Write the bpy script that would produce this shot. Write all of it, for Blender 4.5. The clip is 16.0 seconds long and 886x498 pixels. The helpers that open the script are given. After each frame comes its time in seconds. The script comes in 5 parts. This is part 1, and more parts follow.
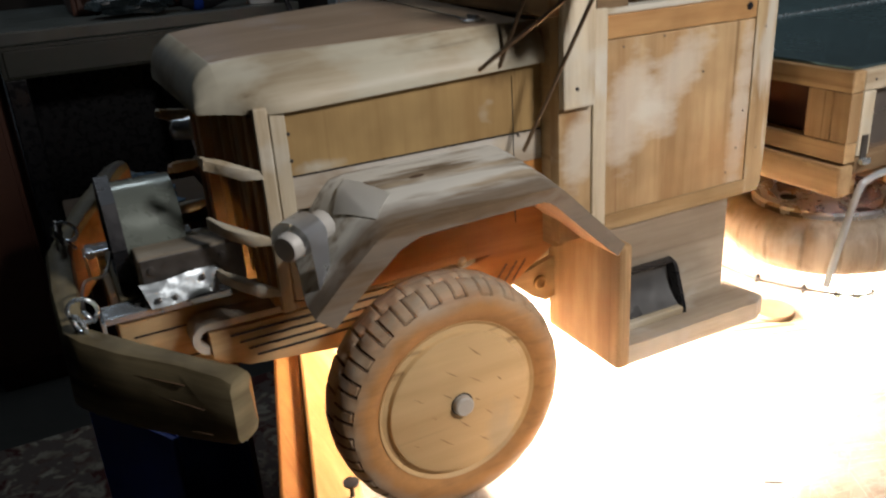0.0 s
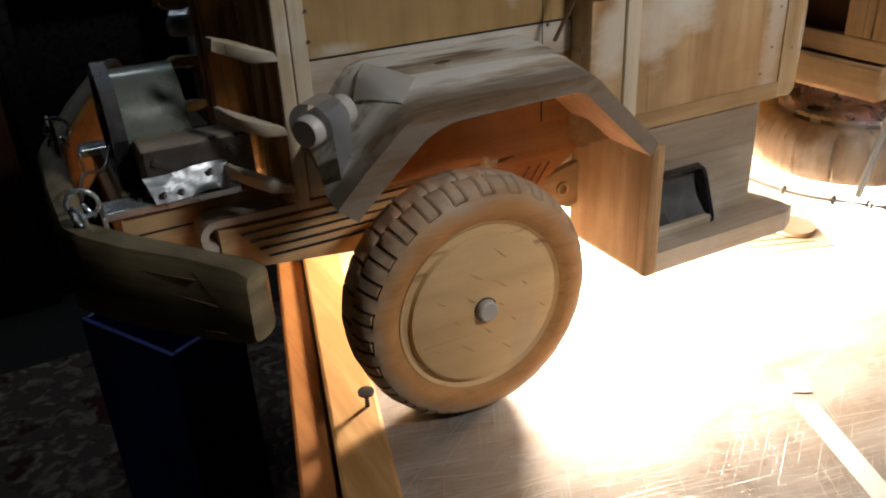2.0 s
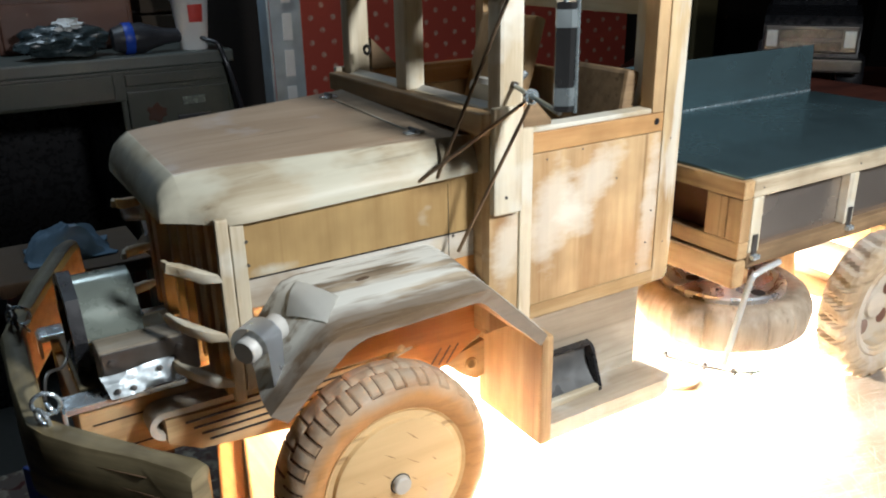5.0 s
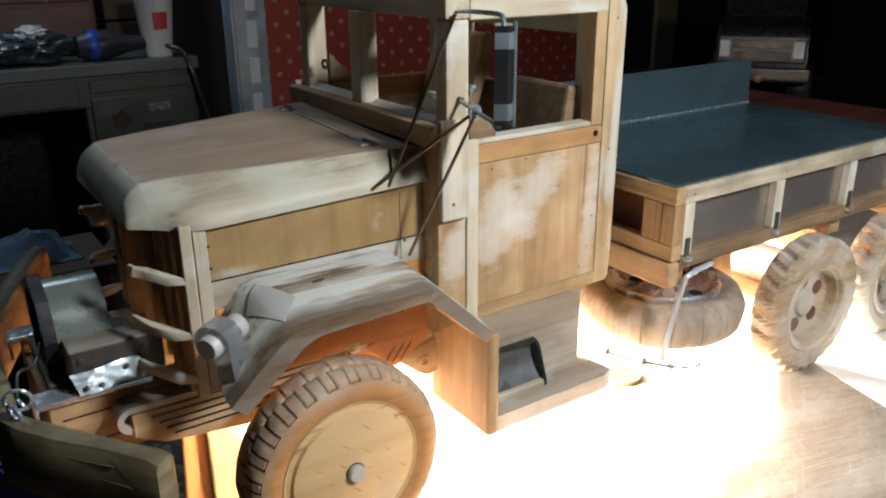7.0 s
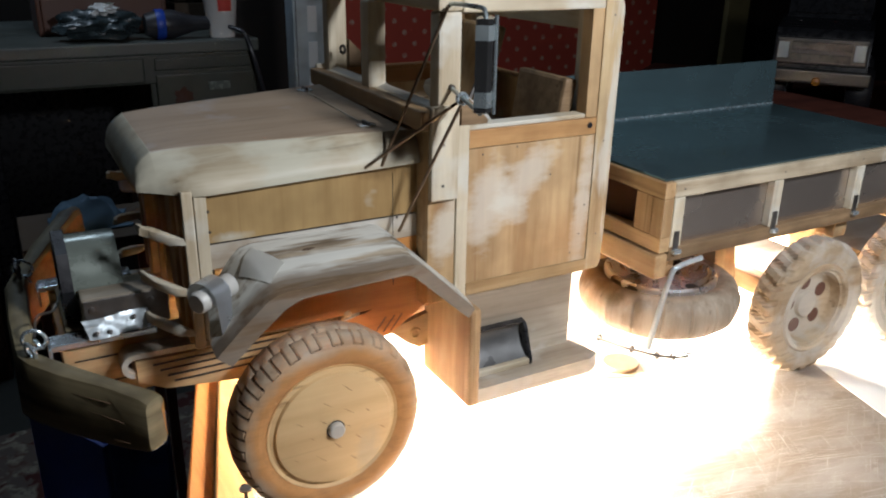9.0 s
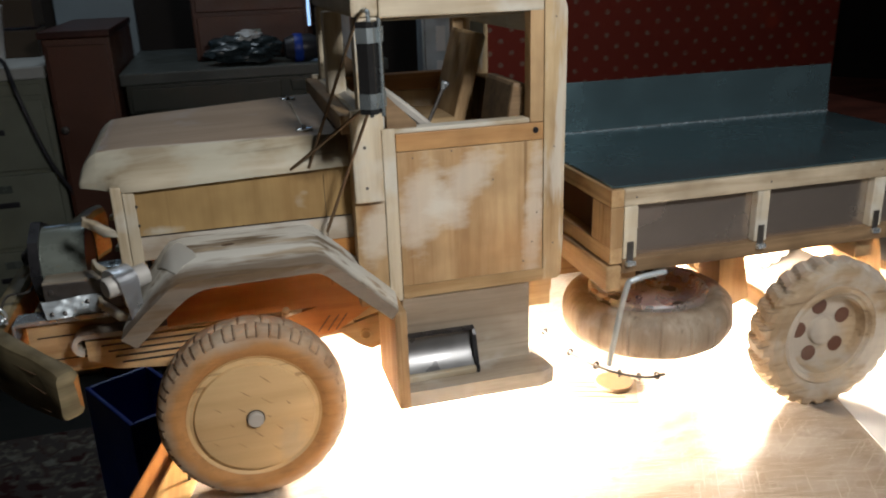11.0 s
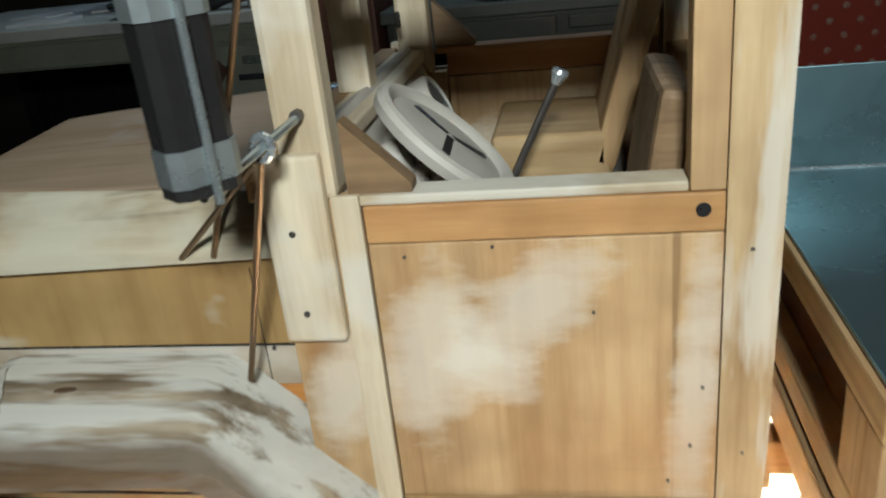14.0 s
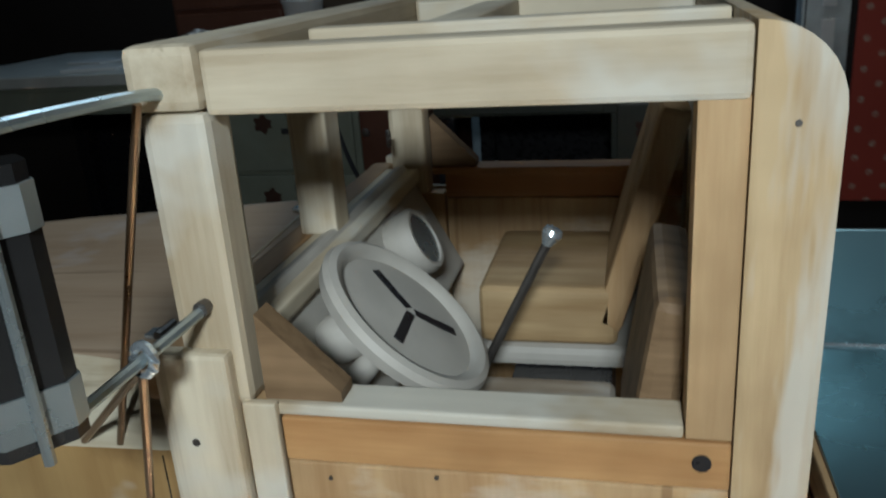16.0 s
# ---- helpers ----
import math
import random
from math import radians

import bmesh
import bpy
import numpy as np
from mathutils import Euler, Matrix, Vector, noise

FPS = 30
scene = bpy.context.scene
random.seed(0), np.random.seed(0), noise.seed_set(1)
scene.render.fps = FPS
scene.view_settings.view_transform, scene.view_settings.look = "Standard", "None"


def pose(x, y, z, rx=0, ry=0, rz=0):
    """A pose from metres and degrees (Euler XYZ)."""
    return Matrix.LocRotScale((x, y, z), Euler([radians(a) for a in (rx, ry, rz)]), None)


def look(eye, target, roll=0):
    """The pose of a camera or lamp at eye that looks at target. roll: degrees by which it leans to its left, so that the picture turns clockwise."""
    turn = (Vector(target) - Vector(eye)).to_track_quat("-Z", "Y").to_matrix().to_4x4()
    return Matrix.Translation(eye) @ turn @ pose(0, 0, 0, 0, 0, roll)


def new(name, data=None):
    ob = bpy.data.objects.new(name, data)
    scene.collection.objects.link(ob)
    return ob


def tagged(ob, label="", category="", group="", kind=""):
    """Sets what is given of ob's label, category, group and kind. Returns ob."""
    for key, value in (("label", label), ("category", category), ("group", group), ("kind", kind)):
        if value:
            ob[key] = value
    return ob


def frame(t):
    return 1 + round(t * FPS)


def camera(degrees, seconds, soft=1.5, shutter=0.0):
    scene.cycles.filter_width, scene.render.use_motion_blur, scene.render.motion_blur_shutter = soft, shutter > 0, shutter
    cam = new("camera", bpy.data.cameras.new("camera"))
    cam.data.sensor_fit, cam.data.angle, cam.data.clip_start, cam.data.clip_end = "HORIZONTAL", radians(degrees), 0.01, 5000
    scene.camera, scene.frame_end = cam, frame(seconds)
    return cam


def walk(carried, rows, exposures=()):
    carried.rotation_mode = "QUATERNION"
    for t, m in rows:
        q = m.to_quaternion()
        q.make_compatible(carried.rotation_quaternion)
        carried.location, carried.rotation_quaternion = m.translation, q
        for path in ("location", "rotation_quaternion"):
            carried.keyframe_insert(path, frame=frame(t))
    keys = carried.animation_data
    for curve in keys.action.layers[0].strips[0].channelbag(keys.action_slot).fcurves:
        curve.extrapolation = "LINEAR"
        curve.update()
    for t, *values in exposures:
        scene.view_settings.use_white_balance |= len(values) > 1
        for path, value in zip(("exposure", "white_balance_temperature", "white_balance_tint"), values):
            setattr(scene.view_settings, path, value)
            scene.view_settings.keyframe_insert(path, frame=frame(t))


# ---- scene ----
cam = camera(57.5, 16.0, 2.0, 0.5)
PATH = [
    (0, (-0.272, -0.348, 0.176), (0.534, 1.314, -0.592), -3.8),
    (0.5, (-0.267, -0.343, 0.168), (0.562, 1.274, -0.667), -3.2),
    (1, (-0.269, -0.336, 0.166), (0.518, 1.279, -0.712), -3.8),
    (1.5, (-0.28, -0.33, 0.159), (0.543, 1.271, -0.712), -2.6),
    (2, (-0.284, -0.326, 0.148), (0.52, 1.266, -0.756), -2.9),
    (2.5, (-0.283, -0.324, 0.143), (0.574, 1.25, -0.744), -2.1),
    (3, (-0.28, -0.33, 0.168), (0.581, 1.275, -0.658), -2.2),
    (3.5, (-0.274, -0.335, 0.185), (0.622, 1.279, -0.586), -2.0),
    (4, (-0.269, -0.337, 0.21), (0.663, 1.265, -0.541), -0.7),
    (4.2, (-0.272, -0.34, 0.211), (0.701, 1.26, -0.491), -0.7),
    (6.3, (-0.307, -0.411, 0.255), (0.689, 1.189, -0.462), -1.5),
    (6.5, (-0.304, -0.405, 0.25), (0.733, 1.16, -0.44), -0.6),
    (7, (-0.298, -0.402, 0.237), (0.75, 1.153, -0.458), -0.5),
    (7.5, (-0.3, -0.411, 0.242), (0.75, 1.156, -0.424), 0.1),
    (8, (-0.295, -0.429, 0.246), (0.728, 1.151, -0.431), 0.2),
    (8.5, (-0.291, -0.444, 0.244), (0.663, 1.173, -0.447), 0.2),
    (9, (-0.273, -0.456, 0.241), (0.638, 1.174, -0.477), 1.0),
    (9.5, (-0.248, -0.477, 0.236), (0.596, 1.192, -0.473), 0.9),
    (9.7, (-0.231, -0.489, 0.233), (0.572, 1.204, -0.466), 0.6),
    (11.8, (-0.027, -0.535, 0.226), (0.124, 1.345, -0.439), -3.0),
    (12, (-0.006, -0.516, 0.222), (0.034, 1.368, -0.446), -3.2),
    (12.5, (0.033, -0.453, 0.231), (-0.187, 1.407, -0.469), -4.6),
    (13, (0.041, -0.379, 0.228), (-0.227, 1.484, -0.447), -4.0),
    (13.5, (0.057, -0.29, 0.217), (-0.247, 1.534, -0.545), -5.5),
    (14, (0.067, -0.227, 0.204), (-0.271, 1.584, -0.574), -6.2),
    (14.5, (0.065, -0.198, 0.21), (-0.297, 1.595, -0.598), -6.5),
    (15, (0.063, -0.187, 0.222), (-0.317, 1.607, -0.577), -5.4),
    (15.5, (0.073, -0.169, 0.227), (-0.283, 1.642, -0.544), -4.8),
    (16, (0.086, -0.163, 0.226), (-0.365, 1.668, -0.439), -4.1),
]
walk(cam, [(t, look(e, g, r)) for t, e, g, r in PATH], [(0, -0.12, 7000, 17), (0.5, -0.50, 7000, 17), (1, -0.74, 6900, 17), (1.5, -0.83, 6900, 17), (2, -0.74, 6900, 17), (2.5, -0.88, 6900, 17), (3.5, -0.36, 6600, 16), (4, 0.22, 6500, 12), (6.3, 1.03, 6200, 9), (6.5, 1.03, 6200, 9), (7, 0.38, 6200, 11), (7.5, 0.6, 6200, 10), (8.5, 0.55, 6200, 11), (9, 0.2, 6200, 13), (9.7, -0.04, 6300, 13), (11.8, -0.3, 6900, 14), (12, -0.22, 6900, 14), (12.5, 0.80, 6100, 5), (13, 0.68, 6100, 5), (13.5, 0.55, 6400, 4), (14, 0.28, 6500, 4), (14.5, -0.04, 6600, 5), (15, -0.13, 6600, 7), (16, -0.18, 6000, 4)])

# ---- world, lamps, exposure ----
world = bpy.data.worlds.new("world")
scene.world = world
world.use_nodes = True
world.node_tree.nodes["Background"].inputs[0].default_value = (0.55, 0.62, 0.7, 1)
world.node_tree.nodes["Background"].inputs[1].default_value = 0.004
scene.view_settings.exposure = 0.0


def lamp(name, kind, power, colour, m, size=0.1, size_y=None):
    data = bpy.data.lights.new(name, kind)
    data.energy, data.color = power, colour
    if kind == "AREA":
        data.shape, data.size, data.size_y = "RECTANGLE", size, size_y or size
    elif kind == "SPOT":
        data.shadow_soft_size, data.spot_size, data.spot_blend = size, radians(170), 0.25
    else:
        data.shadow_soft_size = size
    ob = new(name, data)
    ob.matrix_world = m
    return ob


# unseen lamps: under-chassis light split over three added shaded spots, and a shaded bench lamp
lamp("work_lamp", "SPOT", 33.0, (1.0, 0.89, 0.74), look((0.055, 0.108, -0.046), (0.055, 0.107, -0.124)), 0.02)
lamp("work_lamp", "SPOT", 6.0, (1.0, 0.89, 0.74), look((0.050, 0.002, -0.079), (0.050, 0.001, -0.124)), 0.02)
lamp("work_lamp", "SPOT", 28.0, (1.0, 0.90, 0.76), look((0.395, 0.115, -0.046), (0.395, 0.114, -0.124)), 0.02)
lamp("bench_lamp", "AREA", 4.9, (0.95, 0.98, 1.0), look((0.14, -0.58, 0.49), (0.0, 0.03, 0.05)), 0.10, 0.08)
# unseen cool light from the desk side, added to brighten desks and wallpaper
lamp("cool_overhead_fill", "AREA", 5.2, (0.70, 0.86, 1.0), look((-0.25, 1.42, 1.5), (-0.2, 1.3, 0.0)), 0.6, 0.4)


# ---- materials ----
def nodes_of(name):
    mat = bpy.data.materials.new(name)
    mat.use_nodes = True
    t = mat.node_tree
    return mat, t, t.nodes["Principled BSDF"]


def add(t, kind, **inputs):
    n = t.nodes.new(kind)
    for key, value in inputs.items():
        n.inputs[key.replace("_", " ")].default_value = value
    return n


def mix(t, fac, a, b):
    n = t.nodes.new("ShaderNodeMix")
    n.data_type = "RGBA"
    for socket, value in ((n.inputs[0], fac), (n.inputs[6], a), (n.inputs[7], b)):
        if isinstance(value, (tuple, list)):
            socket.default_value = (*value[:3], 1)
        elif isinstance(value, (int, float)):
            socket.default_value = value
        else:
            t.links.new(value, socket)
    return n.outputs[2]


def ramp(t, source, stops):
    n = t.nodes.new("ShaderNodeValToRGB")
    e = n.color_ramp.elements
    while len(e) < len(stops):
        e.new(0.5)
    for item, (at, c) in zip(e, stops):
        item.position = at
        item.color = (c, c, c, 1) if isinstance(c, (int, float)) else (*c, 1)
    t.links.new(source, n.inputs[0])
    return n.outputs[0]


def coords(t, stretch, turn=(0, 0, 0), shift=True):
    """Object coordinates in metres, stretched, with a random shift for each object."""
    c = t.nodes.new("ShaderNodeTexCoord")
    m = t.nodes.new("ShaderNodeMapping")
    m.inputs["Scale"].default_value = stretch
    m.inputs["Rotation"].default_value = turn
    t.links.new(c.outputs["Object"], m.inputs["Vector"])
    if shift:
        info = t.nodes.new("ShaderNodeObjectInfo")
        mul = t.nodes.new("ShaderNodeMath")
        mul.operation = "MULTIPLY"
        mul.inputs[1].default_value = 37.0
        t.links.new(info.outputs["Random"], mul.inputs[0])
        t.links.new(mul.outputs[0], m.inputs["Location"])
    return m.outputs[0]


def bump(t, bsdf, height, strength, distance=0.0006):
    n = add(t, "ShaderNodeBump", Strength=strength, Distance=distance)
    t.links.new(height, n.inputs["Height"])
    t.links.new(n.outputs[0], bsdf.inputs["Normal"])


def noise_tex(t, vec, scale, detail=4.0, rough=0.55):
    n = add(t, "ShaderNodeTexNoise", Scale=scale, Detail=detail, Roughness=rough)
    t.links.new(vec, n.inputs["Vector"])
    return n.outputs["Fac"]


def scaled(t, value, k):
    n = t.nodes.new("ShaderNodeMath")
    n.operation = "MULTIPLY"
    n.inputs[1].default_value = k
    t.links.new(value, n.inputs[0])
    return n.outputs[0]


def wood(name, light, dark, axis="x", grain=1.0, filler=0.0, filler_colour=(0.66, 0.64, 0.55), dirt=0.38, rough=0.6, contrast=0.8, smears=(), filler_stretch=(13, 13, 15), gloss=0.35):
    """Sanded softwood with grain along one axis; filler: how much of it is smeared with pale primer."""
    mat, t, b = nodes_of(name)
    along = {"x": (9, 120, 120), "y": (120, 9, 120), "z": (120, 120, 9), "level": (9, 9, 150)}[axis]
    v = coords(t, tuple(a * grain for a in along))
    fine = noise_tex(t, v, 1.6, 5.0, 0.62)
    wide = noise_tex(t, coords(t, tuple(a * grain * 0.32 for a in along)), 1.0, 2.0, 0.5)
    g = t.nodes.new("ShaderNodeMath")
    g.operation = "MULTIPLY"
    t.links.new(fine, g.inputs[0])
    t.links.new(wide, g.inputs[1])
    rings = ramp(t, g.outputs[0], [(0.14, 0.0), (0.24, 0.55), (0.36, 1.0)])
    colour = mix(t, rings, tuple(l * (1 - contrast) + d * contrast for l, d in zip(light, dark)), light)
    stain = noise_tex(t, coords(t, (22, 22, 22)), 1.0, 3.0)
    grime = ramp(t, stain, [(0.36, dirt), (0.6, 0.0)])
    colour = mix(t, grime, colour, tuple(d * 0.55 for d in dark))
    streak = noise_tex(t, coords(t, tuple(a * (0.35 if a < 20 * grain else 1.7) for a in (k * grain for k in along))), 1.0, 3.0, 0.6)
    colour = mix(t, ramp(t, streak, [(0.29, 0.65), (0.38, 0.0)]), colour, tuple(d * 0.6 for d in dark))
    if filler:
        patch = noise_tex(t, coords(t, filler_stretch), 1.0, 4.0, 0.6)
        mask = ramp(t, patch, [(0.62 - 0.32 * filler, 0.0), (0.72 - 0.32 * filler, 0.85)])
        rub = noise_tex(t, v, 0.9, 3.0)
        cloud = mix(t, ramp(t, rub, [(0.3, 0.0), (0.7, 1.0)]), tuple(c * 0.82 for c in filler_colour), filler_colour)
        colour = mix(t, mask, colour, cloud)
    for x, z, turn, long, wide in smears:
        m = t.nodes.new("ShaderNodeMapping")
        m.vector_type = "TEXTURE"
        m.inputs["Location"].default_value = (x, 0, z)
        m.inputs["Rotation"].default_value = (0, radians(-turn), 0)
        m.inputs["Scale"].default_value = (long, 1000, wide)
        c = t.nodes.new("ShaderNodeTexCoord")
        t.links.new(c.outputs["Object"], m.inputs["Vector"])
        far_off = t.nodes.new("ShaderNodeVectorMath")
        far_off.operation = "LENGTH"
        t.links.new(m.outputs[0], far_off.inputs[0])
        brushed = t.nodes.new("ShaderNodeMapping")
        brushed.inputs["Rotation"].default_value = (0, radians(25), 0)
        brushed.inputs["Scale"].default_value = (0.55, 1.0, 1.35)
        t.links.new(c.outputs["Object"], brushed.inputs["Vector"])
        edge = noise_tex(t, brushed.outputs[0], 62, 6, 0.62)
        total = t.nodes.new("ShaderNodeMath")
        total.operation = "MULTIPLY_ADD"
        total.inputs[1].default_value = 1.5
        t.links.new(edge, total.inputs[0])
        t.links.new(far_off.outputs["Value"], total.inputs[2])
        colour = mix(t, ramp(t, scaled(t, total.outputs[0], 0.5), [(0.57, 0.62), (0.74, 0.36), (0.88, 0.0)]), colour, filler_colour)
    t.links.new(colour, b.inputs["Base Color"])
    b.inputs["Roughness"].default_value = rough
    b.inputs["Specular IOR Level"].default_value = gloss
    bump(t, b, fine, 0.35)
    return mat


def plain(name, colour, rough=0.5, metal=0.0, spread=0.15, scale=40.0, relief=0.15):
    mat, t, b = nodes_of(name)
    f = noise_tex(t, coords(t, (1, 1, 1)), scale, 5.0, 0.6)
    c = mix(t, f, tuple(v * (1 - spread) for v in colour), tuple(min(1, v * (1 + spread)) for v in colour))
    t.links.new(c, b.inputs["Base Color"])
    r = ramp(t, f, [(0.3, max(0.04, rough - 0.12)), (0.7, min(1, rough + 0.12))])
    t.links.new(r, b.inputs["Roughness"])
    b.inputs["Metallic"].default_value = metal
    bump(t, b, f, relief, 0.0004)
    return mat


PINE = (0.56, 0.395, 0.21)
PINE_D = (0.34, 0.19, 0.08)
CREAM = (0.66, 0.59, 0.44)
CREAM_D = (0.36, 0.27, 0.16)
ORANGE = (0.54, 0.32, 0.135)
ORANGE_D = (0.32, 0.135, 0.04)
M = {}
M["panel"] = wood("vertical_pine_panel", PINE, PINE_D, "z", 0.8, filler=0.05, smears=((0.017, 0.066, 78, 0.036, 0.021), (0.050, 0.084, 36, 0.036, 0.016), (0.036, 0.062, -30, 0.020, 0.012), (0.101, 0.050, 86, 0.060, 0.009), (-0.015, 0.055, 80, 0.03, 0.014)))
M["side"] = wood("hood_side_pine", (0.42, 0.28, 0.115), (0.27, 0.155, 0.055), "z", 0.5, filler=0.1, contrast=0.7)
M["board_x"] = wood("orange_pine_lengthwise", ORANGE, ORANGE_D, "x", 0.8)
M["board_y"] = wood("pine_crosswise", PINE, PINE_D, "y", 0.8)
M["board_z"] = wood("pine_upright", PINE, PINE_D, "z", 0.8)
M["cream_x"] = wood("pale_wood_lengthwise", CREAM, CREAM_D, "x", 0.7, filler=0.3, dirt=0.25)
M["cream_y"] = wood("pale_wood_crosswise", CREAM, CREAM_D, "y", 0.7, filler=0.3, dirt=0.25)
M["cream_z"] = wood("pale_wood_upright", CREAM, CREAM_D, "z", 0.7, filler=0.35, dirt=0.12)
M["fender"] = wood("primed_fender_wood", (0.44, 0.37, 0.27), (0.11, 0.072, 0.04), "x", 0.7, filler=0.70, filler_colour=(0.72, 0.73, 0.67), dirt=0.6, contrast=0.95, filler_stretch=(9, 75, 55))
M["winch"] = wood("winch_block_wood", (0.33, 0.29, 0.22), (0.13, 0.10, 0.07), "x", 0.6, filler=0.25, filler_colour=(0.40, 0.39, 0.35), dirt=0.5)
M["olive"] = wood("olive_weathered_wood", (0.40, 0.335, 0.19), (0.085, 0.062, 0.03), "level", 0.4, dirt=0.55, contrast=1.0)
M["greyboard"] = wood("grey_primed_board", (0.50, 0.43, 0.33), (0.25, 0.19, 0.13), "x", 0.8, filler=0.5, filler_colour=(0.55, 0.52, 0.46), dirt=0.3)
M["tyre_wall"] = wood("scorched_tyre_wall_wood", (0.50, 0.29, 0.12), (0.24, 0.11, 0.04), "x", 0.6, filler=0.12, dirt=0.3)
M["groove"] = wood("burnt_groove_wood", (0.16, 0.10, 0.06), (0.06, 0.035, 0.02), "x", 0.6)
M["tyre_pale"] = wood("carved_pale_tyre_wood", (0.56, 0.43, 0.28), (0.26, 0.17, 0.09), "x", 0.6, filler=0.5, filler_colour=(0.55, 0.5, 0.42), dirt=0.3)
M["stud"] = wood("yellow_pine_stud", (0.54, 0.35, 0.15), (0.30, 0.14, 0.04), "y", 0.6, dirt=0.1)
M["stud_dark"] = wood("orange_lath_pine", (0.34, 0.145, 0.04), (0.17, 0.055, 0.012), "y", 0.6, dirt=0.15)
M["redwood"] = wood("dark_red_stained_wood", (0.09, 0.028, 0.018), (0.03, 0.01, 0.008), "x", 0.6, rough=0.4)
M["steel"] = plain("bright_steel", (0.74, 0.83, 0.88), 0.24, 0.8, 0.12, 70, 0.35)
M["dark_steel"] = plain("dark_wire_steel", (0.14, 0.13, 0.12), 0.45, 0.8, 0.3, 200)
M["zinc"] = plain("blue_grey_zinc_sheet", (0.18, 0.285, 0.315), 0.24, 0.8, 0.1, 14, 0.015)
M["panel_metal"] = plain("bare_side_sheet", (0.52, 0.46, 0.41), 0.26, 0.85, 0.15, 16, 0.05)
M["zinc_dark"] = plain("dark_sheet_panel", (0.09, 0.10, 0.11), 0.4, 0.6, 0.4, 30)
M["black"] = plain("black_enamel_and_shade", (0.016, 0.016, 0.018), 0.3, 0.0, 0.3, 60)
M["can"] = plain("dull_grey_tin", (0.20, 0.23, 0.20), 0.26, 0.3, 0.3, 50)
M["dash"] = plain("grey_primer", (0.45, 0.43, 0.38), 0.55, 0.0, 0.2, 60)
M["tape"] = plain("masking_tape", (0.76, 0.76, 0.71), 0.6, 0.0, 0.08, 60)
M["blue"] = plain("blue_plastic", (0.012, 0.06, 0.40), 0.45, 0.0, 0.2, 12)
M["desk"] = plain("olive_grey_desk_enamel", (0.045, 0.051, 0.038), 0.45, 0.0, 0.3, 8)
M["desk_top"] = plain("pale_desk_top", (0.58, 0.59, 0.55), 0.4, 0.0, 0.35, 9)
# darker copy of the worn top: dimmer light put into the colour
M["desk_top_darkened"] = plain("worn_darkened_desk_top", (0.085, 0.095, 0.085), 0.4, 0.0, 0.35, 9)
M["dark_plastic"] = plain("dark_plastic", (0.03, 0.03, 0.035), 0.4, 0.0, 0.3, 25)
M["white"] = plain("white_plastic", (0.75, 0.75, 0.73), 0.45, 0.0, 0.06, 20)
M["red"] = plain("red_print", (0.55, 0.05, 0.04), 0.5, 0.0, 0.15, 20)
M["brown"] = plain("dark_brown_cabinet", (0.12, 0.045, 0.025), 0.5, 0.0, 0.3, 10)
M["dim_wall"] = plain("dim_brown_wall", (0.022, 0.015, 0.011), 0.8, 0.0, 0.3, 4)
M["trim"] = plain("yellowed_trim_paint", (0.34, 0.28, 0.13), 0.6, 0.0, 0.2, 8)
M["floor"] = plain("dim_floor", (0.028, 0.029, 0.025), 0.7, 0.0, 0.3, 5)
M["bag"] = plain("dark_plastic_film", (0.035, 0.05, 0.055), 0.25, 0.0, 0.4, 30)
M["galv"] = plain("galvanised_strut", (0.48, 0.54, 0.56), 0.4, 0.45, 0.25, 30, 0.05)
M["cardboard"] = plain("cardboard", (0.075, 0.05, 0.03), 0.8, 0.0, 0.2, 12)


def wallpaper_material():
    """Red paper with small pale sprigs in staggered rows, about 55 mm apart."""
    mat, t, b = nodes_of("red_sprig_wallpaper")
    c = t.nodes.new("ShaderNodeTexCoord")
    v = add(t, "ShaderNodeTexVoronoi", Scale=1.0, Randomness=0.0)
    m = t.nodes.new("ShaderNodeMapping")
    m.inputs["Scale"].default_value = (17.0, 0.0, 17.0)
    m.inputs["Rotation"].default_value = (0, radians(45), 0)
    t.links.new(c.outputs["Object"], m.inputs["Vector"])
    t.links.new(m.outputs[0], v.inputs["Vector"])
    dots = ramp(t, v.outputs["Distance"], [(0.10, 1.0), (0.20, 0.0)])
    n = noise_tex(t, c.outputs["Object"], 120, 3)
    mask = t.nodes.new("ShaderNodeMath")
    mask.operation = "MULTIPLY"
    t.links.new(dots, mask.inputs[0])
    t.links.new(ramp(t, n, [(0.35, 0.2), (0.6, 1.0)]), mask.inputs[1])
    fade = noise_tex(t, c.outputs["Object"], 3, 3)
    red = mix(t, fade, (0.50, 0.065, 0.04), (0.64, 0.10, 0.06))
    t.links.new(mix(t, mask.outputs[0], red, (0.72, 0.50, 0.36)), b.inputs["Base Color"])
    b.inputs["Roughness"].default_value = 0.75
    return mat


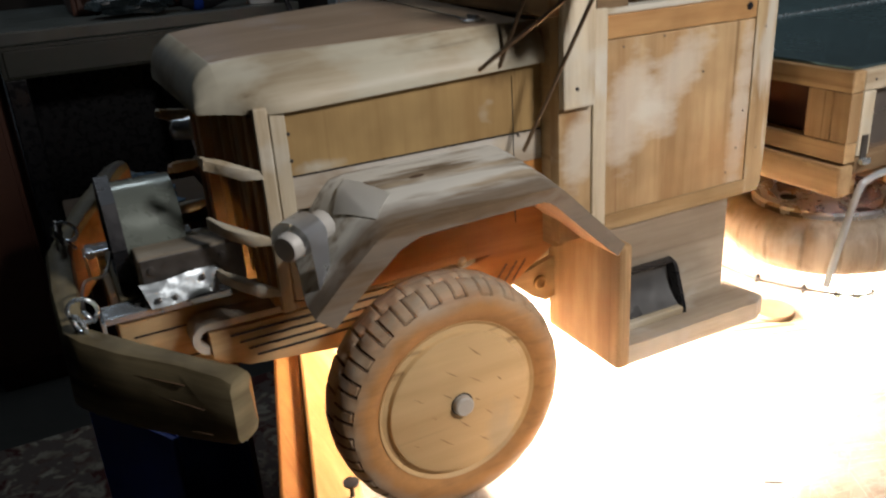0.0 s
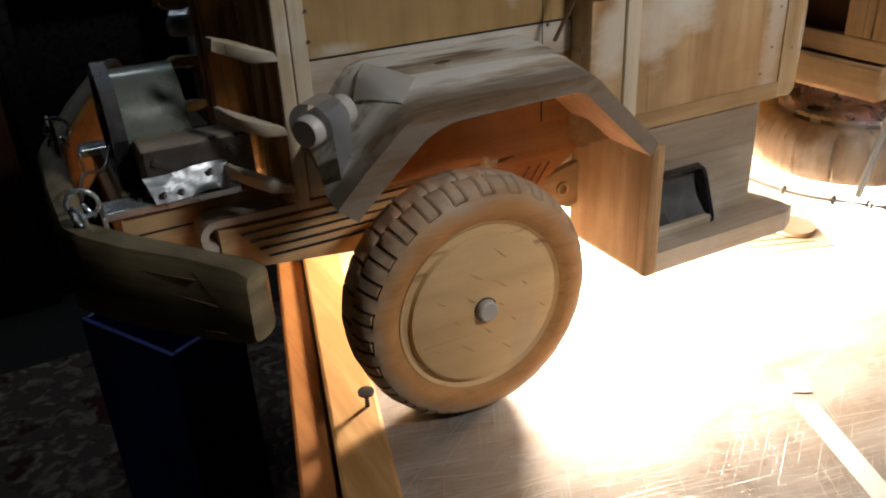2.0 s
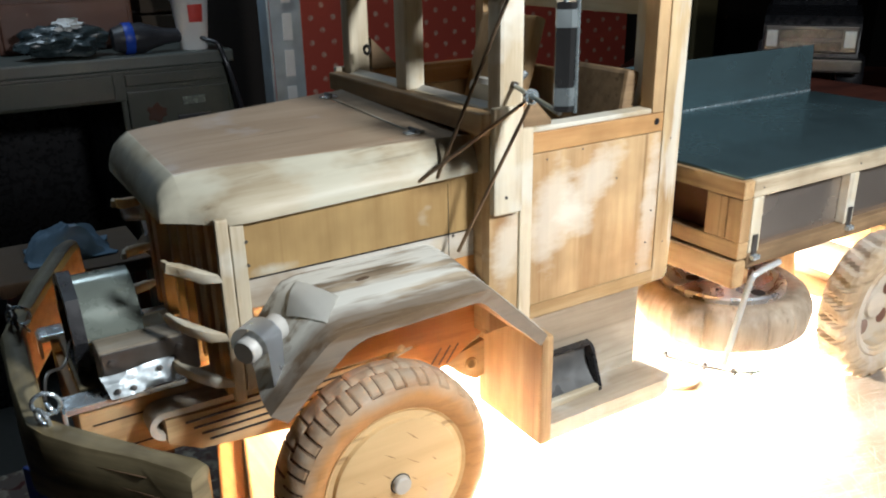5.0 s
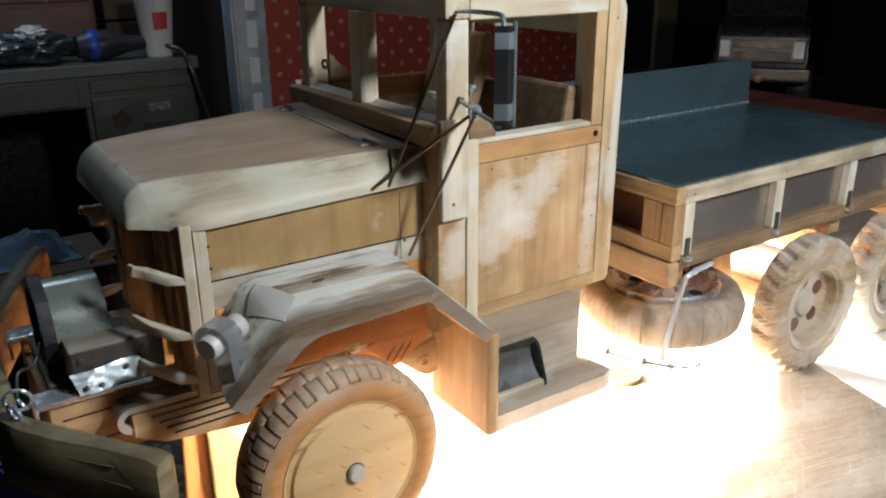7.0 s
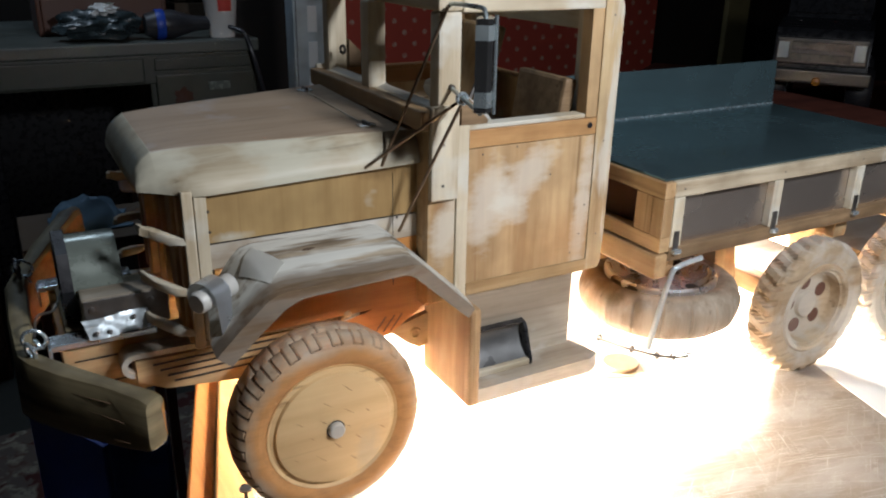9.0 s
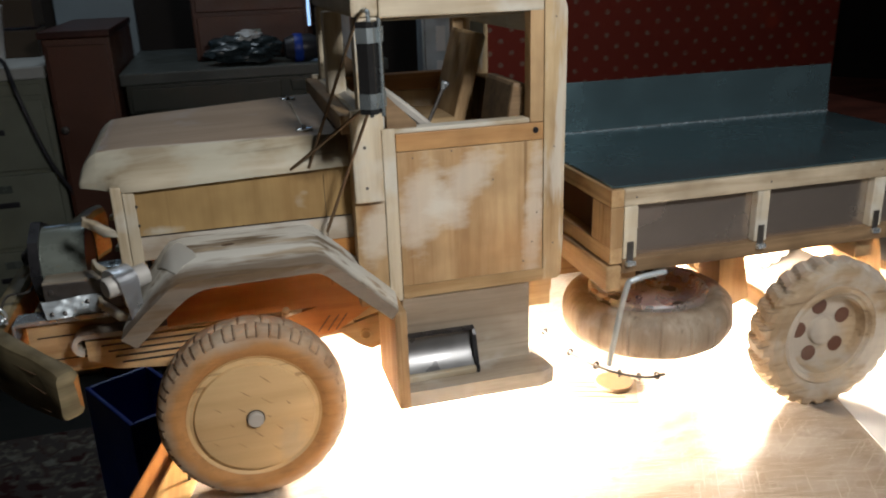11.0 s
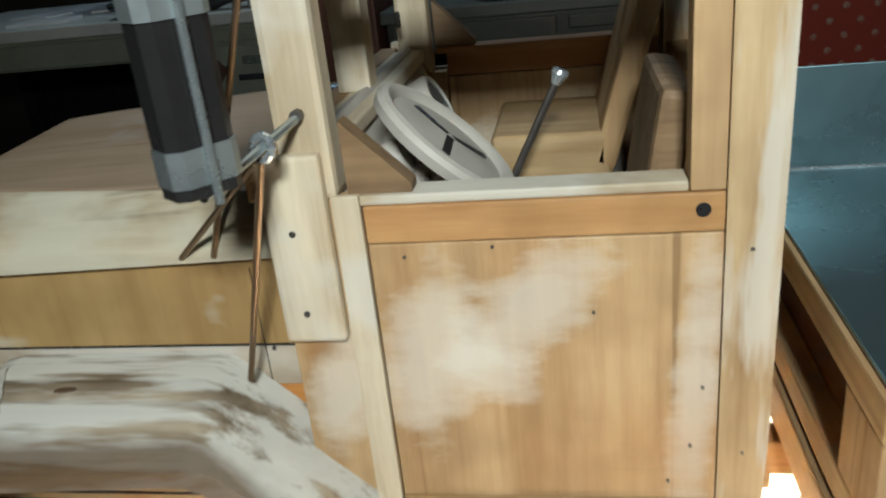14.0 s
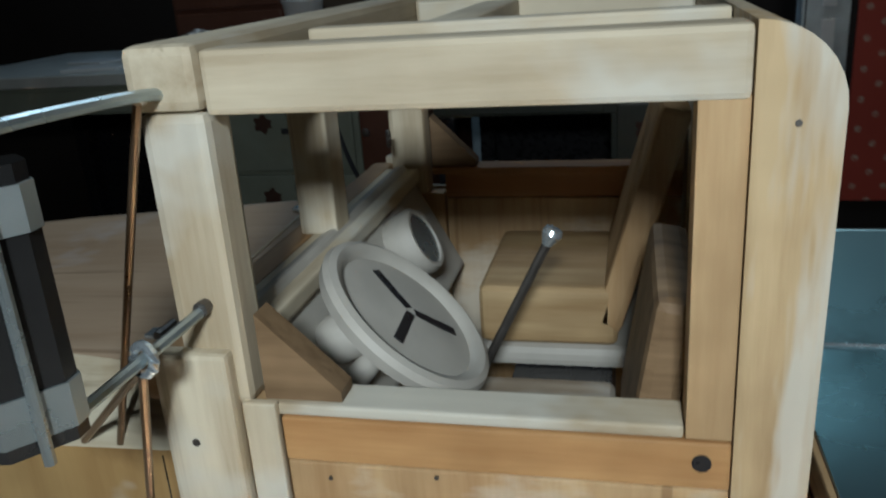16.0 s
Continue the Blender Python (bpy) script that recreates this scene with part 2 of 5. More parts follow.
def rug_material():
    """Faded oriental rug: dark red ground with cream and grey medallions."""
    mat, t, b = nodes_of("faded_rug")
    v1 = add(t, "ShaderNodeTexVoronoi", Scale=7.0, Randomness=0.6)
    vec = coords(t, (1, 1, 1), shift=False)
    warp = add(t, "ShaderNodeTexNoise", Scale=16.0, Detail=3.0)
    t.links.new(vec, warp.inputs["Vector"])
    t.links.new(mix(t, 0.12, vec, warp.outputs["Color"]), v1.inputs["Vector"])
    a = ramp(t, v1.outputs["Distance"], [(0.2, 0.0), (0.3, 1.0), (0.38, 0.1), (0.52, 0.8), (0.6, 0.0)])
    spots = ramp(t, noise_tex(t, vec, 30, 4), [(0.47, 0.0), (0.53, 1.0)])
    c = mix(t, a, (0.075, 0.020, 0.018), (0.36, 0.34, 0.27))
    c = mix(t, spots, c, (0.13, 0.10, 0.085))
    t.links.new(c, b.inputs["Base Color"])
    b.inputs["Roughness"].default_value = 0.95
    bump(t, b, spots, 0.4, 0.002)
    return mat


def bench_material():
    """Worn glossy sheet: grey-brown stains, blotches and a web of fine bright scratches."""
    mat, t, b = nodes_of("scratched_bench_sheet")
    v = coords(t, (1, 1, 1), shift=False)
    blot = noise_tex(t, v, 9, 3, 0.5)
    c = mix(t, ramp(t, blot, [(0.2, 0.0), (0.8, 1.0)]), (0.155, 0.118, 0.09), (0.33, 0.27, 0.21))
    rubbed = ramp(t, noise_tex(t, coords(t, (14, 40, 1), shift=False), 1.0, 5, 0.65), [(0.42, 0.0), (0.62, 0.6)])
    c = mix(t, rubbed, c, (0.38, 0.35, 0.32))
    drips = ramp(t, noise_tex(t, v, 60, 5, 0.6), [(0.30, 0.45), (0.42, 0.0)])
    c = mix(t, drips, c, (0.14, 0.10, 0.07))
    total = None
    for k, (angle, freq) in enumerate(((12, 46), (17, 34), (-35, 52), (9, 64), (24, 50), (-62, 60), (14, 80))):
        m = t.nodes.new("ShaderNodeMapping")
        m.inputs["Scale"].default_value = (freq * 0.22, freq * 34, 1)
        m.inputs["Location"].default_value = (k * 3.7, k * 1.9, 0)
        aim = t.nodes.new("ShaderNodeMapping")
        aim.inputs["Rotation"].default_value = (0, 0, radians(angle))
        t.links.new(v, aim.inputs["Vector"])
        t.links.new(aim.outputs[0], m.inputs["Vector"])
        sc = ramp(t, noise_tex(t, m.outputs[0], 1.0, 2.0, 0.5), [(0.665, 0.0), (0.72, 0.85)])
        if total is None:
            total = sc
        else:
            n = t.nodes.new("ShaderNodeMath")
            n.operation = "MAXIMUM"
            t.links.new(total, n.inputs[0])
            t.links.new(sc, n.inputs[1])
            total = n.outputs[0]
    where = ramp(t, noise_tex(t, v, 14, 3), [(0.34, 0.1), (0.6, 1.0)])
    n = t.nodes.new("ShaderNodeMath")
    n.operation = "MULTIPLY"
    t.links.new(total, n.inputs[0])
    t.links.new(where, n.inputs[1])
    c = mix(t, n.outputs[0], c, (0.66, 0.62, 0.56))
    t.links.new(c, b.inputs["Base Color"])
    t.links.new(ramp(t, blot, [(0.2, 0.27), (0.8, 0.33)]), b.inputs["Roughness"])
    b.inputs["Metallic"].default_value = 0.1
    bump(t, b, total, 0.5, 0.0003)
    return mat


def field(t, centre, stretch, wobble, scale):
    """Distance from a centre in stretched object space, with a ragged edge."""
    c = t.nodes.new("ShaderNodeTexCoord")
    m = t.nodes.new("ShaderNodeMapping")
    m.inputs["Location"].default_value = tuple(-p * s for p, s in zip(centre, stretch))
    m.inputs["Scale"].default_value = stretch
    t.links.new(c.outputs["Object"], m.inputs["Vector"])
    d = t.nodes.new("ShaderNodeVectorMath")
    d.operation = "LENGTH"
    t.links.new(m.outputs[0], d.inputs[0])
    total = t.nodes.new("ShaderNodeMath")
    total.operation = "MULTIPLY_ADD"
    total.inputs[1].default_value = wobble
    t.links.new(noise_tex(t, coords(t, scale), 1.0, 4, 0.6), total.inputs[0])
    t.links.new(d.outputs["Value"], total.inputs[2])
    return total.outputs[0]


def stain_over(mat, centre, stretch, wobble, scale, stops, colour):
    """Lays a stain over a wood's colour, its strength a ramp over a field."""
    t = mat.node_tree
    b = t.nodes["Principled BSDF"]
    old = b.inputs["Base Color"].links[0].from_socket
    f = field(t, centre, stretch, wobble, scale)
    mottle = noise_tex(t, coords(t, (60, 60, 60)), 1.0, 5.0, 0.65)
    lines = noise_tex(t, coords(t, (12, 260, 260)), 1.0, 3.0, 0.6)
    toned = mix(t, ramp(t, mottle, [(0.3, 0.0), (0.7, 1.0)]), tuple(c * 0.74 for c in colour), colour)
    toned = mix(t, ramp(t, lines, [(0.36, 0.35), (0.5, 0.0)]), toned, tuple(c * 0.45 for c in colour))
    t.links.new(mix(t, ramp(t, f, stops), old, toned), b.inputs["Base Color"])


# hood: brown top between cream shoulders; tyre: scorched towards the rim; fender: dark handled front edge
M["hood"] = wood("primed_hood_wood", (0.56, 0.50, 0.37), (0.34, 0.27, 0.17), "x", 0.9, filler=0.62, filler_colour=(0.60, 0.575, 0.45), dirt=0.16, rough=0.5)
M["hood_top"] = wood("hood_top_pine", (0.43, 0.325, 0.225), (0.30, 0.205, 0.125), "x", 0.9, filler=0.12, filler_colour=(0.5, 0.45, 0.42), dirt=0.1, rough=0.40, gloss=0.5, contrast=0.6)
M["tyre"] = wood("carved_tyre_wood", (0.55, 0.45, 0.32), (0.28, 0.19, 0.12), "x", 0.6, filler=0.4, filler_colour=(0.50, 0.46, 0.38), dirt=0.3)
stain_over(M["tyre"], (-0.113, 0, -0.059), (10, 0, 10), 0.14, (40, 40, 40), [(0.60, 0.92), (0.715, 0.0)], (0.56, 0.26, 0.075))
stain_over(M["fender"], (0, 0.0075, 0), (0, 20, 0), 0.3, (18, 60, 30), [(0.76, 0.0), (0.92, 0.85)], (0.15, 0.095, 0.05))
M["disc"] = wood("wheel_disc_pine", (0.70, 0.49, 0.245), (0.42, 0.23, 0.085), "x", 0.55, dirt=0.06, contrast=0.4)
stain_over(M["disc"], (-0.09, -0.03, -0.084), (14, 0, 9), 0.5, (60, 60, 60), [(0.30, 0.3), (0.46, 0.0)], (0.40, 0.39, 0.32))
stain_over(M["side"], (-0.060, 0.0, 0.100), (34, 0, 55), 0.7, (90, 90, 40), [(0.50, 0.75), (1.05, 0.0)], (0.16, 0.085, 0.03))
stain_over(M["side"], (-0.158, 0.0, 0.066), (40, 0, 130), 0.7, (120, 120, 60), [(0.45, 0.7), (0.95, 0.0)], (0.60, 0.58, 0.48))
stain_over(M["panel"], (-0.020, 0.0, 0.072), (60, 0, 70), 0.7, (90, 90, 60), [(0.50, 0.8), (0.9, 0.0)], (0.30, 0.15, 0.05))
stain_over(M["panel"], (0.085, 0.0, 0.030), (16, 0, 20), 0.8, (60, 60, 20), [(0.50, 0.45), (1.1, 0.0)], (0.50, 0.26, 0.10))
# deep orange stain, its strength also carrying the warm bounce under the fenders
M["deep"] = wood("deep_orange_pine", (0.52, 0.235, 0.065), (0.26, 0.09, 0.02), "x", 0.8, dirt=0.3)
M["spare"] = wood("worn_spare_tyre_wood", (0.43, 0.35, 0.26), (0.18, 0.12, 0.07), "z", 0.7, filler=0.3, filler_colour=(0.5, 0.46, 0.4), dirt=0.4)
M["mirror"] = plain("dulled_mirror_glass", (0.06, 0.06, 0.06), 0.22, 0.7, 0.25, 40, 0.03)
M["greyrail"] = wood("worn_pale_rail", (0.60, 0.52, 0.38), (0.25, 0.17, 0.09), "x", 0.8, filler=0.2, dirt=0.45)
M["dish"] = plain("pressed_steel_dish", (0.74, 0.76, 0.78), 0.28, 0.9, 0.15, 60)
M["pine_x"] = wood("pine_lengthwise", (0.58, 0.43, 0.235), (0.28, 0.16, 0.06), "x", 0.7, dirt=0.3)
M["weathered_shaded"] = wood("weathered_shaded_brown", (0.33, 0.22, 0.12), (0.12, 0.07, 0.032), "x", 0.8, dirt=0.5)
M["post"] = wood("tan_corner_post_wood", (0.57, 0.43, 0.245), (0.31, 0.185, 0.08), "z", 0.7, filler=0.34, filler_colour=(0.62, 0.59, 0.5), dirt=0.3, filler_stretch=(60, 60, 9))
M["cloth"] = plain("pale_blue_cloth", (0.10, 0.17, 0.24), 0.9, 0.0, 0.15, 30)
M["band"] = plain("dull_folded_band", (0.40, 0.46, 0.47), 0.30, 0.75, 0.2, 40, 0.04)
M["rod"] = plain("coppery_rod", (0.24, 0.17, 0.11), 0.35, 0.85, 0.3, 60, 0.05)
M["turned_disc"] = plain("brown_turned_wood", (0.11, 0.062, 0.028), 0.6, 0.0, 0.3, 90)
M["paper"] = plain("tan_card", (0.24, 0.175, 0.10), 0.8, 0.0, 0.08, 60)
M["ink"] = plain("brown_ink", (0.07, 0.035, 0.018), 0.8, 0.0, 0.1, 60)
M["amber"] = plain("amber_plastic", (0.55, 0.22, 0.03), 0.3, 0.0, 0.1, 30)
M["headlamp"] = plain("dull_grey_paint", (0.50, 0.49, 0.45), 0.5, 0.1, 0.2, 40)
M["pocket"] = plain("dark_brushed_sheet", (0.17, 0.17, 0.165), 0.34, 0.7, 0.3, 30, 0.05)
M["strap"] = plain("shiny_steel_strap", (0.78, 0.81, 0.84), 0.34, 0.85, 0.12, 60, 0.06)
M["rust"] = plain("rust_brown_wear", (0.06, 0.025, 0.014), 0.8, 0.0, 0.4, 60)
M["greyblue"] = plain("blue_grey_paint", (0.30, 0.36, 0.38), 0.6, 0.0, 0.2, 8)
# lighter coat for the copied desk, standing in for stronger light
M["desk_lightened"] = plain("worn_lightened_enamel", (0.26, 0.28, 0.215), 0.5, 0.0, 0.35, 9)
M["wallpaper"], M["rug"], M["bench"] = wallpaper_material(), rug_material(), bench_material()


# ---- mesh helpers ----
def finish(bm, name, mat, smooth=False):
    bmesh.ops.recalc_face_normals(bm, faces=bm.faces)
    data = bpy.data.meshes.new(name)
    bm.to_mesh(data)
    bm.free()
    for m in mat if isinstance(mat, (list, tuple)) else [mat]:
        data.materials.append(m)
    if smooth:
        for p in data.polygons:
            p.use_smooth = True
        data.set_sharp_from_angle(angle=radians(38))
    return data


def thing(name, base, label, category, group="", kind=""):
    ob = new(name)
    ob.location = base
    ob.empty_display_size = 0.02
    return tagged(ob, label, category, group, kind)


def part(name, bm, mat, parent, label="", smooth=False):
    """One mesh under a thing or a part; its points are given in the world."""
    ob = new(name, finish(bm, name, mat, smooth))
    ob.parent = parent
    if parent.type == "EMPTY":
        ob.matrix_parent_inverse = Matrix.Translation(-Vector(parent.location))
    return tagged(ob, label)


def solid(name, bm, mat, label, category, group="", kind="", smooth=False):
    return tagged(new(name, finish(bm, name, mat, smooth)), label, category, group, kind)


def soften(bm, r, seg=2, verts=None):
    edges = bm.edges[:] if verts is None else list({e for v in verts for e in v.link_edges})
    edges = [e for e in edges if e.is_manifold and e.calc_face_angle(0) > 0.5]
    bmesh.ops.bevel(bm, geom=edges, offset=r, segments=seg, affect="EDGES", profile=0.6, clamp_overlap=True)


def box(x0, x1, y0, y1, z0, z1, r=0.0012, seg=2, bm=None):
    own = bm is None
    bm = bm or bmesh.new()
    v = bmesh.ops.create_cube(bm, size=1.0, matrix=Matrix.LocRotScale(((x0 + x1) / 2, (y0 + y1) / 2, (z0 + z1) / 2), None, (x1 - x0, y1 - y0, z1 - z0)))["verts"]
    if r:
        soften(bm, r, seg, None if own else v)
    return bm


def prism(points, axis, a, b, r=0.0, seg=2, bm=None):
    """A closed outline, extruded from a to b along an axis; the outline lies in the other two, in the order x, y, z."""
    own = bm is None
    bm = bm or bmesh.new()
    place = {"x": lambda p, h: (h, p[0], p[1]), "y": lambda p, h: (p[0], h, p[1]), "z": lambda p, h: (p[0], p[1], h)}[axis]
    low = [bm.verts.new(place(p, a)) for p in points]
    top = [bm.verts.new(place(p, b)) for p in points]
    bm.faces.new(low)
    bm.faces.new(top[::-1])
    for i in range(len(points)):
        j = (i + 1) % len(points)
        bm.faces.new((low[i], low[j], top[j], top[i]))
    if r:
        soften(bm, r, seg, None if own else low + top)
    return bm


def lathe(profile, centre, axis="y", n=48, bm=None, wave=None):
    """A profile of (radius, along) turned about an axis; wave(i, k, r, h) may shift a point."""
    bm = bm or bmesh.new()
    c = Vector(centre)
    rings = []
    for i in range(n):
        a = 2 * math.pi * i / n
        ring = []
        for k, (r, h) in enumerate(profile):
            if wave:
                r, h = wave(i, k, r, h)
            p = {"y": (r * math.cos(a), h, r * math.sin(a)), "z": (r * math.cos(a), r * math.sin(a), h), "x": (h, r * math.cos(a), r * math.sin(a))}[axis]
            ring.append(bm.verts.new(c + Vector(p)))
        rings.append(ring)
    for i in range(n):
        p, q = rings[i], rings[(i + 1) % n]
        for k in range(len(profile) - 1):
            bm.faces.new((p[k], p[k + 1], q[k + 1], q[k]))
    if profile[0][0] < 1e-5 or profile[-1][0] < 1e-5:
        bmesh.ops.remove_doubles(bm, verts=bm.verts[:], dist=1e-6)
    elif profile[0] != profile[-1]:
        bm.faces.new([r[0] for r in rings])
        bm.faces.new([r[-1] for r in rings][::-1])
    return bm


def tube(points, r, n=8, bm=None, closed=False):
    bm = bm or bmesh.new()
    pts = [Vector(p) for p in points]
    rings = []
    for i, p in enumerate(pts):
        a = pts[i - 1] if i or closed else p
        b = pts[(i + 1) % len(pts)] if i + 1 < len(pts) or closed else p
        d = (b - a).normalized()
        side = d.cross(Vector((0.13, 0.29, 0.95))).normalized()
        up = side.cross(d)
        rings.append([bm.verts.new(p + r * (math.cos(2 * math.pi * k / n) * side + math.sin(2 * math.pi * k / n) * up)) for k in range(n)])
    for i in range(len(rings) if closed else len(rings) - 1):
        p, q = rings[i], rings[(i + 1) % len(rings)]
        for k in range(n):
            bm.faces.new((p[k], p[(k + 1) % n], q[(k + 1) % n], q[k]))
    if not closed:
        bm.faces.new(rings[0][::-1])
        bm.faces.new(rings[-1])
    return bm


def arc(points, steps=5):
    """Rounds a bent line by a Catmull-Rom curve through its points."""
    pts = [Vector(p) for p in points]
    pts = [2 * pts[0] - pts[1], *pts, 2 * pts[-1] - pts[-2]]
    out = []
    for a, b, c, d in zip(pts, pts[1:], pts[2:], pts[3:]):
        for k in range(steps):
            u = k / steps
            out.append(0.5 * (2 * b + (c - a) * u + (2 * a - 5 * b + 4 * c - d) * u * u + (3 * b - a - 3 * c + d) * u ** 3))
    return [*out, pts[-2]]


def torus(centre, normal, big, small, n=20, m=8, bm=None):
    q = Vector(normal).to_track_quat("Z", "Y")
    return tube([Vector(centre) + q @ Vector((big * math.cos(2 * math.pi * i / n), big * math.sin(2 * math.pi * i / n), 0)) for i in range(n)], small, m, bm, True)


def turned(bm, m):
    bmesh.ops.transform(bm, matrix=m, verts=bm.verts[:])
    return bm


# ---- the room ----
FLOOR, BENCH = -0.74, -0.124


def setting(name, bm, mat, label, category):
    return solid(name, bm, mat, label, category, kind="structure")


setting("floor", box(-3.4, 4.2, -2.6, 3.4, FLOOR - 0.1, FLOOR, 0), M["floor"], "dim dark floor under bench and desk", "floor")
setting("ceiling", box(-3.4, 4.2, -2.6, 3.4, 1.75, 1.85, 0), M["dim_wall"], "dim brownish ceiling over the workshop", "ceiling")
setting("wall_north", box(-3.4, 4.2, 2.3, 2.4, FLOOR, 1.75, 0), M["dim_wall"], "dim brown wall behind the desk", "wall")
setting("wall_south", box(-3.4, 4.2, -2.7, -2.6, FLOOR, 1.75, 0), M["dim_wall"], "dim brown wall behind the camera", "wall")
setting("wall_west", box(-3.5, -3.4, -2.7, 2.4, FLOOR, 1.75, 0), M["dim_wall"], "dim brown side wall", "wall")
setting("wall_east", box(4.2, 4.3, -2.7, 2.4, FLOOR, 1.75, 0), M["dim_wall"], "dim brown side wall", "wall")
solid("rug", box(-1.7, 0.9, 0.3, 1.22, FLOOR, FLOOR + 0.008, 0.003), M["rug"], "worn dark red oriental rug on the floor", "rug")
setting("wallpaper_panel", box(0.68, 2.3, 2.285, 2.297, -0.5, 1.5, 0), M["wallpaper"], "red wallpaper with small pale sprigs", "wallpaper")
setting("wall_panel", box(-0.575, -0.345, 2.268, 2.298, FLOOR, 1.5, 0.002), M["greyblue"], "pale blue-grey painted board on the wall", "wall panel")
setting("door_trim", box(2.72, 2.86, 2.27, 2.298, FLOOR, 1.5, 0.006), M["trim"], "yellowed painted door trim", "trim")

# ---- the model truck ----
YC = 0.1025
truck = thing("model_truck", (0.1, YC, BENCH), "unfinished handmade wooden model of a six-wheeled army truck on a bench", "model truck")


def far(y):
    return 2 * YC - y


def ybox(x0, x1, ya, yb, z0, z1, r=0.0012, bm=None):
    return box(x0, x1, min(ya, yb), max(ya, yb), z0, z1, r, bm=bm)


# chassis: two rails, cross members, springs, axles
for s in (lambda y: y, far):
    part("frame_rail", ybox(-0.262, 0.135, s(0.048), s(0.062), -0.042, -0.002), M["pine_x"], truck, "orange pine chassis rail")
    part("rear_frame_rail", ybox(0.1355, 0.545, s(0.048), s(0.062), -0.0175, -0.002), M["board_x"], truck, "orange pine chassis rail")
    for x0, x1, z in ((-0.256, -0.2, -0.012), (-0.2, -0.1985, -0.012), (-0.256, -0.2, -0.030)):
        part("rail_line", ybox(x0, x1, s(0.0474), s(0.0482), z - (0.018 if x1 - x0 < 0.01 else 0.0008), z, 0), M["black"], truck)
    spring = part("leaf_spring", prism([(-0.222, -0.0125), (-0.2, -0.0135), (-0.06, -0.0135), (-0.035, -0.02), (-0.03, -0.032), (-0.06, -0.035), (-0.15, -0.042), (-0.205, -0.036), (-0.222, -0.027)], "y", *sorted((s(0.031), s(0.046))), 0.003), M["pine_x"], truck, "carved wooden leaf spring", True)
    eye = [(-0.2225 + 0.0085 * math.cos(a), -0.0150 + 0.0085 * math.sin(a)) for a in np.linspace(math.pi * 0.5, math.pi * 1.45, 9)]
    inner_eye = [(-0.2225 + 0.0048 * math.cos(a), -0.0150 + 0.0048 * math.sin(a)) for a in np.linspace(math.pi * 1.45, math.pi * 0.5, 9)]
    part("top_leaf", prism([(-0.045, -0.0095), *((x, z) for x, z in eye), *inner_eye, (-0.045, -0.0132)], "y", *sorted((s(0.0295), s(0.046)))), M["greyboard"], spring, "grey primed top leaf with a curled end", True)
    for k in range(4):
        part("leaf_groove", ybox(-0.212 + 0.004 * k, -0.062 - 0.007 * k, s(0.0302), s(0.0312), -0.0175 - 0.0048 * k, -0.0165 - 0.0048 * k, 0), M["black"], spring)
    part("shackle", lathe([(0.0, -0.004), (0.006, -0.004), (0.007, 0), (0.006, 0.004), (0, 0.004)], (-0.04, s(0.036), -0.022), n=20), M["board_y"], truck, smooth=True)
for x in (-0.262, -0.03, 0.13, 0.3, 0.44, 0.533):
    part("cross_member", box(x, x + 0.012, 0.062, far(0.062), -0.036, -0.008), M["board_y"], truck)
part("front_axle", box(-0.122, -0.104, 0.0, far(0.0), -0.068, -0.05, 0.003), M["board_y"], truck)
for s in (lambda y: y, far):
    brace = part("fender_brace", prism([(-0.086, -0.0125), (-0.050, -0.004), (-0.0165, -0.0015), (-0.0145, -0.0070), (-0.0220, -0.0130), (-0.0440, -0.0265), (-0.0520, -0.0290), (-0.086, -0.0290)], "y", *sorted((s(0.0235), s(0.0275))), 0.0010), M["deep"], truck, "orange-stained diagonal brace")
    part("brace_pin", lathe([(0, -0.0012), (0.0022, -0.0012), (0.0026, 0.0), (0.0026, 0.0012), (0, 0.0012)], (-0.0205, s(0.0230), -0.0052), "y", 16), M["cream_z"], brace, smooth=True)
    for x0 in (-0.056, -0.049, -0.043):
        part("brace_line", turned(ybox(-0.0004, 0.0004, s(0.0229), s(0.0236), -0.0075, 0.0075, 0), Matrix.Translation((x0, 0, -0.0205)) @ Matrix.Rotation(radians(38), 4, "Y")), M["groove"], brace)
    hanger_block = part("spring_hanger", prism([(-0.046, -0.0300), (-0.0135, -0.0220), (-0.0135, -0.0480), (-0.0200, -0.0500), (-0.0300, -0.0445)], "y", *sorted((s(0.030), s(0.0345))), 0.0015), M["pine_x"], truck, "pale pine spring hanger")
    part("hanger_ring", torus((-0.0245, s(0.0290), -0.0365), (0, 1, 0), 0.0036, 0.0011, 16, 6), M["pine_x"], hanger_block, smooth=True)
    ball = bmesh.new()
    bmesh.ops.create_uvsphere(ball, u_segments=20, v_segments=12, radius=0.0045, matrix=Matrix.Translation((-0.083, s(0.0215), -0.0035)))
    part("ball_joint", ball, M["pine_x"], truck, "pale wooden ball joint", True)
part("axle_post", turned(box(-0.007, 0.007, -0.006, 0.006, -0.03, 0.028, 0.002), pose(-0.078, 0.03, -0.008, 0, 14, 0)), M["cream_z"], truck)


